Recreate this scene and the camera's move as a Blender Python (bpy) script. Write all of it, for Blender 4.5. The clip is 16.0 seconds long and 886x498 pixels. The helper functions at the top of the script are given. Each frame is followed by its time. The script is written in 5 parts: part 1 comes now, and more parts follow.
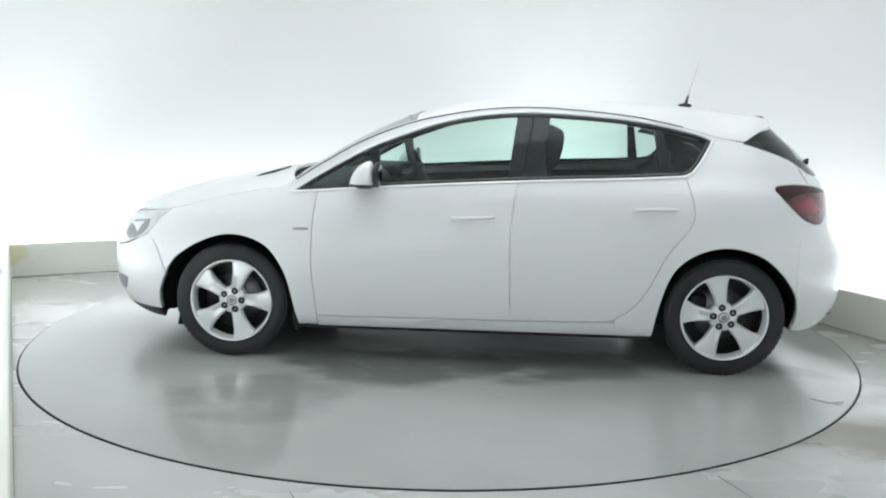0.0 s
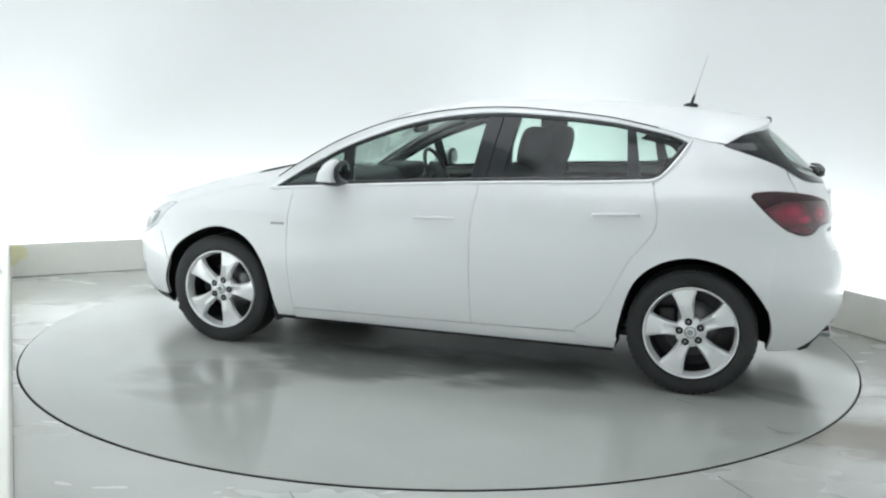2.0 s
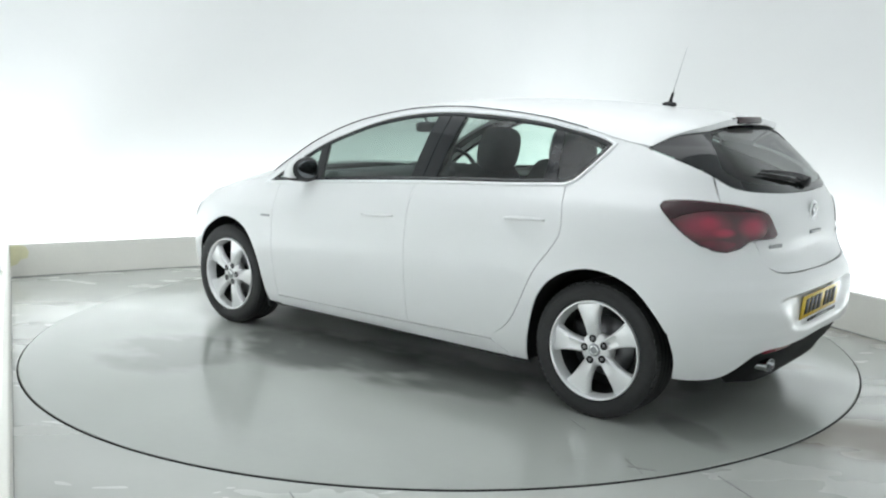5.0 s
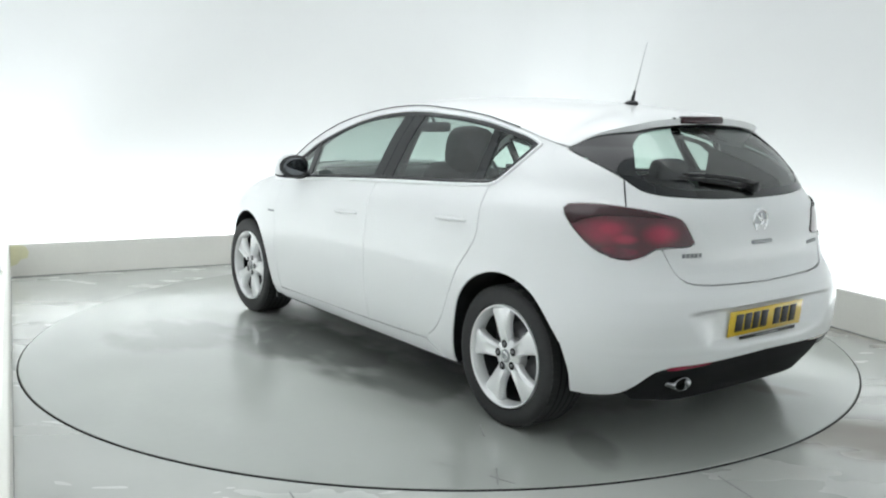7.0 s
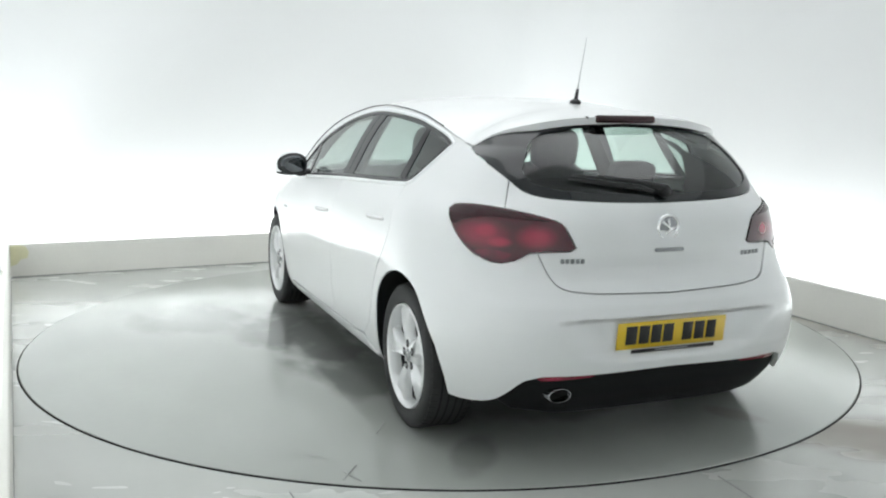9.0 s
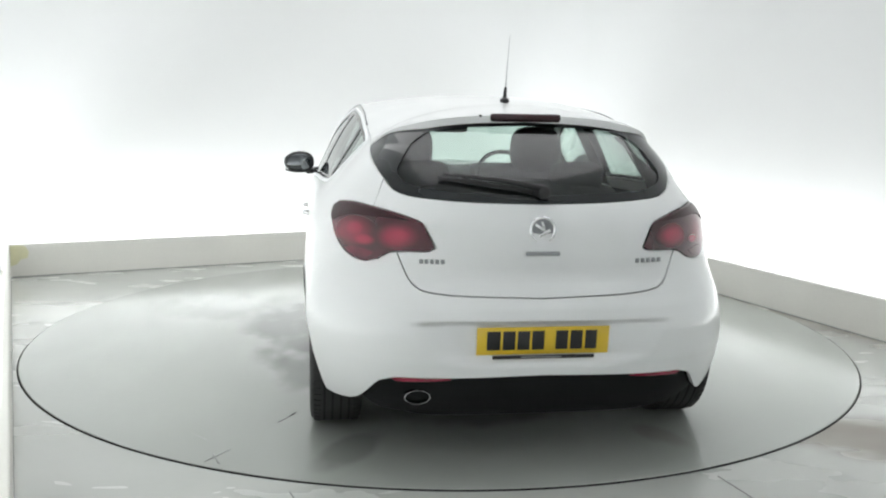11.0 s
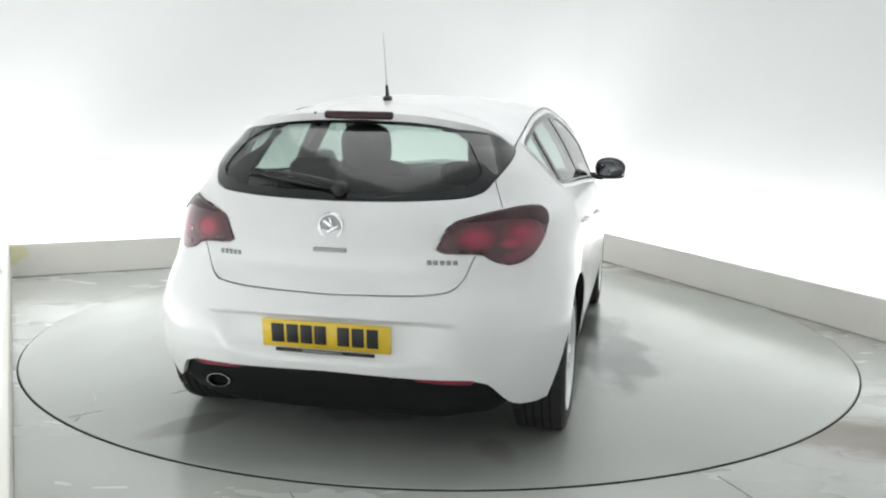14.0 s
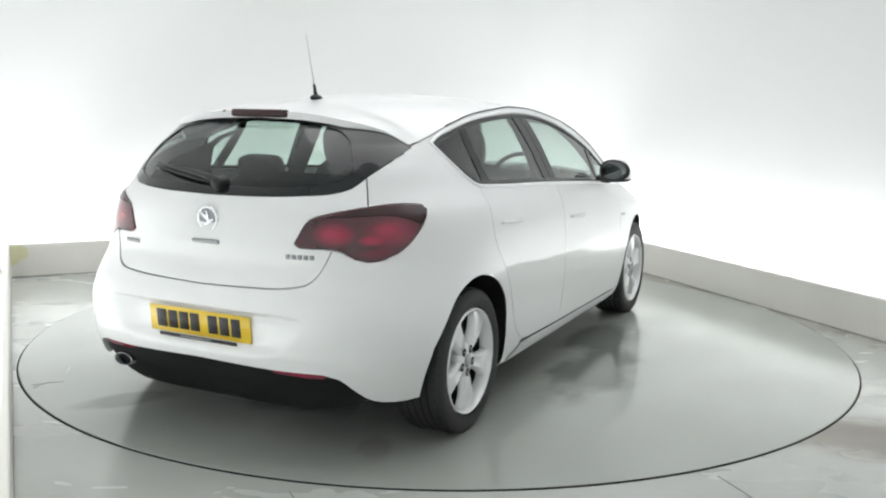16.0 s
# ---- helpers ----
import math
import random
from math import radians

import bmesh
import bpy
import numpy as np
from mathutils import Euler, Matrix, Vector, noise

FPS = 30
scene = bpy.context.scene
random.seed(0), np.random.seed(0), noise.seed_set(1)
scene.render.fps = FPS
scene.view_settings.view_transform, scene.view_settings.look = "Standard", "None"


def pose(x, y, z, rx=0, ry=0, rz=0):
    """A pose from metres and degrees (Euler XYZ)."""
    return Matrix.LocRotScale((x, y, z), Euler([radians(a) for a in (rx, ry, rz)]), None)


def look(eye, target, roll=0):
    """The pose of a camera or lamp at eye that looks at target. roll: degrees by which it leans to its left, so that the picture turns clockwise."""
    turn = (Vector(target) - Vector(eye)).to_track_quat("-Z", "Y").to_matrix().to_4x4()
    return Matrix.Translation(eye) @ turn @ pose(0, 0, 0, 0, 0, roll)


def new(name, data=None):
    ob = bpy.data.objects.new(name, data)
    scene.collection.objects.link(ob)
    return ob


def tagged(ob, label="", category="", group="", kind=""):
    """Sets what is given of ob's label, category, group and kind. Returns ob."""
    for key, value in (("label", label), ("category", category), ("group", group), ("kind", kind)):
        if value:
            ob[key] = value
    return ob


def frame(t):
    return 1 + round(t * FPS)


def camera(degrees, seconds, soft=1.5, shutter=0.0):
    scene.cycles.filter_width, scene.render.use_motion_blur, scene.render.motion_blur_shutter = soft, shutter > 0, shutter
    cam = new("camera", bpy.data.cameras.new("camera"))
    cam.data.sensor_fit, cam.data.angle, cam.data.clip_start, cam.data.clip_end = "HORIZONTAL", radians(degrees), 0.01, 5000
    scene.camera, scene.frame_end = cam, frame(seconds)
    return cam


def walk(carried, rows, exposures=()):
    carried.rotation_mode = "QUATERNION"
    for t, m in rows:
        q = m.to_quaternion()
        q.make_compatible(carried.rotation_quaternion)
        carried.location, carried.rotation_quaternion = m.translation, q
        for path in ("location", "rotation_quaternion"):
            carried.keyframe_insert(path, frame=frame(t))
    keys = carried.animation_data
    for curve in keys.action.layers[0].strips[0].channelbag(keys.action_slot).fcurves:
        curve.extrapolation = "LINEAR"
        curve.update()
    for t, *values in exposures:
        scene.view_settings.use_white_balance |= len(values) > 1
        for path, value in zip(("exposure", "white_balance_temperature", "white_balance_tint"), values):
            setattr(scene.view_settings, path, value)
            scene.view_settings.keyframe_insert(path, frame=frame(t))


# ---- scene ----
cam = camera(52.57, 16.0, soft=2.1)
EYE = (0.0, -5.617, 1.407)
TILT, YAW, LEAN = radians(9.007), radians(0.093), 0.995
AIM = (EYE[0] + math.sin(YAW) * math.cos(TILT), EYE[1] + math.cos(YAW) * math.cos(TILT), EYE[2] - math.sin(TILT))
walk(cam, [(0, look(EYE, AIM, LEAN)), (16, look(EYE, AIM, LEAN))],
     exposures=[(0, 0.0, 6150, 8), (4, 0.0, 6200, 8), (9, 0.0, 6300, 9), (12.5, 0.0, 6450, 11), (16, 0.0, 6450, 11)])

# turntable: heading of the car and its place on the disc
HEADING, SPIN = 175.07, -6.9767
OFF_X, OFF_Y = -0.247, -0.064


def disc_pose(t):
    return pose(0, 0, 0, 0, 0, HEADING + SPIN * t)


def motions():
    times = [i * 0.5 for i in range(33)]
    walk(car, [(t, disc_pose(t) @ pose(OFF_X, OFF_Y, 0.001)) for t in times])
    walk(turntable, [(t, disc_pose(t)) for t in times])


# ---- light ----
world = bpy.data.worlds.new("studio_world")
scene.world = world
world.use_nodes = True
world.node_tree.nodes["Background"].inputs[0].default_value = (0.9, 0.95, 1.0, 1)
world.node_tree.nodes["Background"].inputs[1].default_value = 0.05

ROOM_TURN = 25.6
ROOM = pose(0, 0, 0, 0, 0, ROOM_TURN)


def room(x, y, z=0.0):
    return ROOM @ Vector((x, y, z))


def area_lamp(name, m, w, h, power, colour=(1, 1, 1), spread=180):
    d = bpy.data.lights.new(name, "AREA")
    d.shape, d.size, d.size_y, d.energy, d.color = "RECTANGLE", w, h, power, colour
    d.spread = radians(spread)
    ob = new(name, d)
    ob.matrix_world = m
    return ob


area_lamp("ceiling_softbox", ROOM @ pose(0, 0.0, 3.7), 4.0, 4.8, 54, (1.0, 0.99, 0.98), 140)
for mx, my, turn, length in ((0.0, 3.02, 0, 4.9), (2.73, -1.6, 90, 8.8), (-2.70, -1.6, 90, 8.8)):
    area_lamp("kerb_uplight", ROOM @ pose(mx, my, 0.03, 0, 0, turn) @ pose(0, 0, 0, 180, 0, 0), length, 0.16, 10.8 * length, (0.97, 1.0, 1.0))


# ---- materials ----
def mat(name, colour, rough=0.5, metal=0.0, coat=0.0, grain=0.0, scale=40.0, bump=0.0, stain=0.0, stain_scale=2.0, vary=0.0, spec=0.5):
    m = bpy.data.materials.new(name)
    m.use_nodes = True
    nt = m.node_tree
    b = nt.nodes["Principled BSDF"]
    b.inputs["Base Color"].default_value = (*colour, 1)
    b.inputs["Roughness"].default_value = rough
    b.inputs["Metallic"].default_value = metal
    b.inputs["Coat Weight"].default_value = coat
    b.inputs["Coat Roughness"].default_value = 0.05
    b.inputs["Specular IOR Level"].default_value = spec
    if grain or stain or bump or vary:
        tc = nt.nodes.new("ShaderNodeTexCoord")
        fine = nt.nodes.new("ShaderNodeTexNoise")
        fine.inputs["Scale"].default_value, fine.inputs["Detail"].default_value = scale, 5
        broad = nt.nodes.new("ShaderNodeTexNoise")
        broad.inputs["Scale"].default_value, broad.inputs["Detail"].default_value = stain_scale, 3
        for n in (fine, broad):
            nt.links.new(tc.outputs["Object"], n.inputs["Vector"])
        amount = nt.nodes.new("ShaderNodeMath")
        amount.operation = "MULTIPLY_ADD"
        nt.links.new(fine.outputs["Fac"], amount.inputs[0])
        amount.inputs[1].default_value, amount.inputs[2].default_value = 2 * grain, 1 - grain
        amount2 = nt.nodes.new("ShaderNodeMath")
        amount2.operation = "MULTIPLY_ADD"
        nt.links.new(broad.outputs["Fac"], amount2.inputs[0])
        amount2.inputs[1].default_value, amount2.inputs[2].default_value = 2 * stain, 1 - stain
        both = nt.nodes.new("ShaderNodeMath")
        both.operation = "MULTIPLY"
        nt.links.new(amount.outputs[0], both.inputs[0])
        nt.links.new(amount2.outputs[0], both.inputs[1])
        mix = nt.nodes.new("ShaderNodeMix")
        mix.data_type, mix.blend_type = "RGBA", "MULTIPLY"
        mix.inputs["Factor"].default_value = 1
        mix.inputs["A"].default_value = (*colour, 1)
        nt.links.new(both.outputs[0], mix.inputs["B"])
        nt.links.new(mix.outputs["Result"], b.inputs["Base Color"])
        if vary:
            rr = nt.nodes.new("ShaderNodeMapRange")
            rr.inputs["From Min"].default_value, rr.inputs["From Max"].default_value = 0.2, 0.8
            rr.inputs["To Min"].default_value, rr.inputs["To Max"].default_value = max(rough - vary, 0.02), rough + vary
            nt.links.new(broad.outputs["Fac"], rr.inputs["Value"])
            nt.links.new(rr.outputs[0], b.inputs["Roughness"])
        if bump:
            bp = nt.nodes.new("ShaderNodeBump")
            bp.inputs["Strength"].default_value, bp.inputs["Distance"].default_value = bump, 0.002
            nt.links.new(fine.outputs["Fac"], bp.inputs["Height"])
            nt.links.new(bp.outputs["Normal"], b.inputs["Normal"])
    return m


def glass_mat(name, tint, gloss=0.05, backing=None):
    """Tinted glass; with a backing colour, glass printed black behind."""
    m = bpy.data.materials.new(name)
    m.use_nodes = True
    nt = m.node_tree
    nt.nodes.remove(nt.nodes["Principled BSDF"])
    clear = nt.nodes.new("ShaderNodeBsdfDiffuse" if backing else "ShaderNodeBsdfTransparent")
    clear.inputs[0].default_value = (*tint, 1)
    shine = nt.nodes.new("ShaderNodeBsdfGlossy")
    shine.inputs["Roughness"].default_value = gloss
    lw = nt.nodes.new("ShaderNodeLayerWeight")
    lw.inputs["Blend"].default_value = 0.5
    pw = nt.nodes.new("ShaderNodeMath")
    pw.operation = "POWER"
    nt.links.new(lw.outputs["Facing"], pw.inputs[0])
    pw.inputs[1].default_value = 2.8
    fr = nt.nodes.new("ShaderNodeMath")
    fr.operation = "MULTIPLY_ADD"
    nt.links.new(pw.outputs[0], fr.inputs[0])
    fr.inputs[1].default_value, fr.inputs[2].default_value = 0.93, 0.045
    mix = nt.nodes.new("ShaderNodeMixShader")
    nt.links.new(fr.outputs[0], mix.inputs[0])
    nt.links.new(clear.outputs[0], mix.inputs[1])
    nt.links.new(shine.outputs[0], mix.inputs[2])
    nt.links.new(mix.outputs[0], nt.nodes["Material Output"].inputs["Surface"])
    return m


def lens_mat(name, dark, bright, scale, bowls=()):
    """Moulded red lens: facets of two reds behind a clear gloss, with brighter reflector bowls (centre, reach along, reach up, amount)."""
    m = mat(name, dark, 0.14, coat=1.0)
    nt = m.node_tree
    tc = nt.nodes.new("ShaderNodeTexCoord")
    vo = nt.nodes.new("ShaderNodeTexNoise")
    vo.inputs["Scale"].default_value, vo.inputs["Detail"].default_value = scale, 2
    fine = nt.nodes.new("ShaderNodeTexWave")
    fine.inputs["Scale"].default_value, fine.inputs["Distortion"].default_value = 28, 1.5
    nt.links.new(tc.outputs["Object"], vo.inputs["Vector"])
    nt.links.new(tc.outputs["Object"], fine.inputs["Vector"])
    mr = nt.nodes.new("ShaderNodeMapRange")
    mr.inputs["From Min"].default_value, mr.inputs["From Max"].default_value = 0.30, 0.75
    nt.links.new(vo.outputs["Fac"], mr.inputs["Value"])
    ad = nt.nodes.new("ShaderNodeMath")
    ad.operation = "MULTIPLY_ADD"
    nt.links.new(fine.outputs["Fac"], ad.inputs[0])
    ad.inputs[1].default_value = 0.04
    nt.links.new(mr.outputs[0], ad.inputs[2])
    mix = nt.nodes.new("ShaderNodeMix")
    mix.data_type = "RGBA"
    mix.inputs["A"].default_value, mix.inputs["B"].default_value = (*dark, 1), (*bright, 1)
    nt.links.new(ad.outputs[0], mix.inputs["Factor"])
    colour = mix.outputs["Result"]
    fold = nt.nodes.new("ShaderNodeVectorMath")
    fold.operation = "ABSOLUTE"
    nt.links.new(tc.outputs["Object"], fold.inputs[0])
    for c, along, up, amount in bowls:
        mp = nt.nodes.new("ShaderNodeMapping")
        mp.vector_type = "TEXTURE"
        mp.inputs["Location"].default_value = (abs(c.x), abs(c.y), c.z)
        mp.inputs["Scale"].default_value = (along, along, up)
        ball = nt.nodes.new("ShaderNodeTexGradient")
        ball.gradient_type = "SPHERICAL"
        nt.links.new(fold.outputs[0], mp.inputs["Vector"])
        nt.links.new(mp.outputs[0], ball.inputs["Vector"])
        soft = nt.nodes.new("ShaderNodeMapRange")
        soft.interpolation_type = "SMOOTHSTEP"
        soft.inputs["From Min"].default_value, soft.inputs["From Max"].default_value, soft.inputs["To Max"].default_value = 0.0, 0.75, amount
        nt.links.new(ball.outputs["Fac"], soft.inputs["Value"])
        glow = nt.nodes.new("ShaderNodeMix")
        glow.data_type = "RGBA"
        nt.links.new(soft.outputs[0], glow.inputs["Factor"])
        nt.links.new(colour, glow.inputs["A"])
        glow.inputs["B"].default_value = (0.50, 0.026, 0.076, 1)
        colour = glow.outputs["Result"]
    nt.links.new(colour, nt.nodes["Principled BSDF"].inputs["Base Color"])
    return m


def floor_mat(name, colour, rough, stains_and_reflections, kerb_shade=False):
    """Worn floor paint: broad tone, fine grain, wiped gloss, and dirty patches or painted reflections (x, y, reach x,
    reach y, turn, colour, amount, gloss).
    """
    m = mat(name, colour, rough, spec=0.7)
    nt = m.node_tree
    b = nt.nodes["Principled BSDF"]
    tc = nt.nodes.new("ShaderNodeTexCoord")

    def mapped(sx=1.0, sy=1.0, turn=0.0, loc=(0, 0), kind="POINT"):
        mp = nt.nodes.new("ShaderNodeMapping")
        mp.vector_type = kind
        mp.inputs["Scale"].default_value = (sx, sy, 1)
        mp.inputs["Rotation"].default_value = (0, 0, radians(turn))
        mp.inputs["Location"].default_value = (loc[0], loc[1], 0)
        nt.links.new(tc.outputs["Object"], mp.inputs["Vector"])
        return mp.outputs[0]

    def noise_at(scale, detail, sx=1.0, sy=1.0, turn=0.0, shift=0.0):
        n = nt.nodes.new("ShaderNodeTexNoise")
        n.inputs["Scale"].default_value, n.inputs["Detail"].default_value = scale, detail
        nt.links.new(mapped(sx, sy, turn, (shift, shift * 0.7)), n.inputs["Vector"])
        return n.outputs["Fac"]

    def ranged(v, a, b_, c, d):
        r = nt.nodes.new("ShaderNodeMapRange")
        r.interpolation_type = "SMOOTHSTEP"
        for key, val in zip(("From Min", "From Max", "To Min", "To Max"), (a, b_, c, d)):
            r.inputs[key].default_value = val
        nt.links.new(v, r.inputs["Value"])
        return r.outputs[0]

    def math_node(op, p, q):
        n = nt.nodes.new("ShaderNodeMath")
        n.operation = op
        for k, v in enumerate((p, q)):
            if isinstance(v, float):
                n.inputs[k].default_value = v
            else:
                nt.links.new(v, n.inputs[k])
        return n.outputs[0]

    def blend(fac, c0, c1):
        n = nt.nodes.new("ShaderNodeMix")
        n.data_type = "RGBA"
        nt.links.new(fac, n.inputs["Factor"])
        for key, v in (("A", c0), ("B", c1)):
            if isinstance(v, tuple):
                n.inputs[key].default_value = (*v, 1)
            else:
                nt.links.new(v, n.inputs[key])
        return n.outputs["Result"]

    broad = noise_at(0.55, 2, shift=3.1)
    cloud = noise_at(2.0, 1, 1.0, 1.5, 20, 5.3)
    ragged = noise_at(2.4, 2.5, 1.0, 1.7, 20, 5.3)
    wipe = noise_at(1.4, 3, 1.0, 2.6, -35, 1.9)
    grain = noise_at(22.0, 3)
    dark, light = tuple(c * 0.88 for c in colour), tuple(c * 1.07 for c in colour)
    col = blend(ranged(broad, 0.30, 0.70, 0.0, 1.0), dark, light)
    col = blend(ranged(cloud, 0.25, 0.85, 0.0, 0.20), col, dark)
    col = blend(ranged(grain, 0.30, 0.80, 0.0, 0.10), col, dark)
    gloss = ranged(wipe, 0.30, 0.70, rough * 0.78, rough * 1.25)
    for x, y, rx, ry, turn, tone, amount, shine in stains_and_reflections:
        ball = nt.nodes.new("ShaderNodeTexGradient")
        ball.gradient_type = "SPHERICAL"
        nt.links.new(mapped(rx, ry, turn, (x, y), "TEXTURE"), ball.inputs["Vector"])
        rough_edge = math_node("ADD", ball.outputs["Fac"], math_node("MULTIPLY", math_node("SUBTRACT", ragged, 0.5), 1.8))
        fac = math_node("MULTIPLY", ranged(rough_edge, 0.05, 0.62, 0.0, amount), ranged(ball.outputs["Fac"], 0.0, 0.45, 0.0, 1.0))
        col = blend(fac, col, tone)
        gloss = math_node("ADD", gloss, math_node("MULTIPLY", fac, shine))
    if kerb_shade:
        # shade at the long kerb board's foot, put in as a darker floor colour
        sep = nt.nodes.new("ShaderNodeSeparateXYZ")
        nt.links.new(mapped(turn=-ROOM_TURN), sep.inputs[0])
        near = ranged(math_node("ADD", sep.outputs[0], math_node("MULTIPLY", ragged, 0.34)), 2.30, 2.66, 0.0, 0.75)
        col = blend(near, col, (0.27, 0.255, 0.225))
    nt.links.new(col, b.inputs["Base Color"])
    nt.links.new(gloss, b.inputs["Roughness"])
    return m


WHITE = mat("white_car_paint", (0.85, 0.86, 0.86), 0.34, coat=0.5, grain=0.01, scale=300, stain=0.015, stain_scale=3)
WALL = mat("white_matt_wall", (0.80, 0.805, 0.80), 0.85, grain=0.01, scale=60, stain=0.03, stain_scale=0.7)
CEIL = mat("white_ceiling_paint", (0.78, 0.79, 0.79), 0.9, grain=0.015, scale=30, stain=0.03, stain_scale=0.8)
KERB = mat("cream_painted_board", (0.80, 0.79, 0.74), 0.6, grain=0.03, scale=50, stain=0.06, stain_scale=1.6, bump=0.1)
# second tone: the car underside's dark reflection put into colour, also one stain
BROWN, REFLECT_AND_STAIN = (0.24, 0.215, 0.178), (0.150, 0.157, 0.149)
# brown stains; the pale third patch paints the bright wall's reflection, with more gloss
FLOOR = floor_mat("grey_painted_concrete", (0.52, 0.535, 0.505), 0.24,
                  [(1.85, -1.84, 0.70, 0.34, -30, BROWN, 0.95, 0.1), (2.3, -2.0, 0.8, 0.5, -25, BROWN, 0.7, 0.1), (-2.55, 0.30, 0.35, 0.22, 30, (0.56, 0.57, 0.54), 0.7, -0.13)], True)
# flank patches paint the car's dark reflection; spots near the rim are stains
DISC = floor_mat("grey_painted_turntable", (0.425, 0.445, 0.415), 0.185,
                 [(0.10, 0.85, 1.15, 0.50, 0, REFLECT_AND_STAIN, 0.80, -0.09), (-0.75, 0.70, 0.7, 0.45, 0, REFLECT_AND_STAIN, 0.65, -0.09), (0.75, 1.45, 0.6, 0.55, 20, (0.24, 0.25, 0.235), 0.55, -0.10),
                  (-0.45, -1.15, 0.75, 0.32, 0, REFLECT_AND_STAIN, 0.75, -0.09), (0.35, -0.95, 0.6, 0.30, 0, REFLECT_AND_STAIN, 0.7, -0.09), (-2.02, 0.68, 0.32, 0.14, -35, REFLECT_AND_STAIN, 0.42, 0.0),
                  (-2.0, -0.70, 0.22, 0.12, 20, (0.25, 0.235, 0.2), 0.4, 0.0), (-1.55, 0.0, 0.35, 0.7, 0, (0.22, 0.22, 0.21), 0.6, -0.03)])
SCUFF = mat("dark_scuff", (0.27, 0.275, 0.265), 0.5, grain=0.3, scale=20)
GAP = mat("dark_gap", (0.01, 0.011, 0.011), 0.9, grain=0.2, scale=20)
RUBBER = mat("black_tyre_rubber", (0.026, 0.0265, 0.027), 0.66, spec=0.45, grain=0.2, scale=40, stain=0.15, stain_scale=5, bump=0.2)
ALLOY = mat("silver_alloy", (0.86, 0.865, 0.87), 0.32, metal=0.4, coat=0.3, grain=0.03, scale=200, stain=0.05, stain_scale=8)
# brake and exhaust metal; on the rim barrel its dark colour stands for shade
DARK_METAL = mat("dark_metal_and_rim_shade", (0.045, 0.045, 0.048), 0.5, metal=0.7, grain=0.2, scale=40)
MATT_BLACK = mat("matt_black_plastic", (0.008, 0.0085, 0.009), 0.75, spec=0.25, grain=0.2, scale=80)
MAST = mat("pale_aerial_rod", (0.42, 0.425, 0.43), 0.4, grain=0.1, scale=60)
STEEL = mat("grey_brake_steel", (0.30, 0.30, 0.31), 0.4, metal=0.8, grain=0.15, scale=60)
BLACK = mat("black_plastic", (0.015, 0.016, 0.017), 0.45, grain=0.2, scale=120, bump=0.1)
GLOSS_BLACK = mat("gloss_black_trim", (0.014, 0.016, 0.018), 0.10, coat=0.0, grain=0.05, scale=60)
SATIN_TRIM = mat("satin_window_trim", (0.90, 0.91, 0.92), 0.36, metal=0.3, grain=0.02, scale=80)
CHROME = mat("bright_trim", (0.85, 0.86, 0.87), 0.16, metal=1.0, grain=0.02, scale=80)
CLOTH = mat("charcoal_seat_cloth", (0.035, 0.037, 0.040), 0.9, grain=0.15, scale=45, bump=0.0)
TRIM = mat("dark_grey_interior_trim", (0.03, 0.032, 0.034), 0.65, grain=0.15, scale=40)
LINING = mat("grey_headlining", (0.30, 0.30, 0.29), 0.95, grain=0.08, scale=100)
BORDER = glass_mat("black_printed_glass", (0.012, 0.014, 0.016), 0.05, True)
GLASS = glass_mat("green_tinted_glass", (0.74, 0.85, 0.80))
SCREEN = glass_mat("green_tinted_screen", (0.80, 0.90, 0.86))
MID_RED = lens_mat("red_bowl", (0.10, 0.010, 0.024), (0.17, 0.013, 0.035), 16)
DARK_RED = mat("smoked_red_lens", (0.030, 0.005, 0.008), 0.24, coat=0.1, grain=0.15, scale=30)
BRIGHT_RED = lens_mat("red_reflector", (0.18, 0.012, 0.030), (0.32, 0.018, 0.052), 18)
CLEAR_LENS = mat("clear_lamp_lens", (0.70, 0.73, 0.75), 0.10, metal=0.15, coat=1.0, grain=0.2, scale=25)
LAMP_GREY = mat("lamp_bowl_grey", (0.36, 0.37, 0.38), 0.25, metal=0.3, coat=0.5, grain=0.15, scale=30)
YELLOW = mat("yellow_plate", (0.80, 0.55, 0.03), 0.35, coat=0.4, grain=0.03, scale=60)
DULL_CHROME = mat("dull_chrome", (0.42, 0.43, 0.44), 0.22, metal=1.0, grain=0.05, scale=80)
INK = mat("black_ink", (0.02, 0.02, 0.02), 0.5, grain=0.1, scale=50)
GREY_MARK = mat("grey_lettering", (0.32, 0.33, 0.34), 0.3, metal=0.6, grain=0.05, scale=60)
MIRROR = mat("dark_mirror_glass", (0.16, 0.17, 0.18), 0.03, metal=1.0)
PALE_STAIN = mat("pale_yellow_tape", (0.72, 0.70, 0.47), 0.7, grain=0.1, scale=30, stain=0.2, stain_scale=8)


# ---- mesh helpers ----
def part(name, bm, material, parent=None, label="", smooth=True):
    me = bpy.data.meshes.new(name)
    bm.to_mesh(me)
    bm.free()
    me.materials.append(material)
    if smooth:
        me.shade_smooth()
    ob = new(name, me)
    if parent is not None:
        ob.parent = parent
    if label:
        tagged(ob, label)
    return ob


def auto(ob, degrees=35):
    ob.data.set_sharp_from_angle(angle=radians(degrees))
    return ob


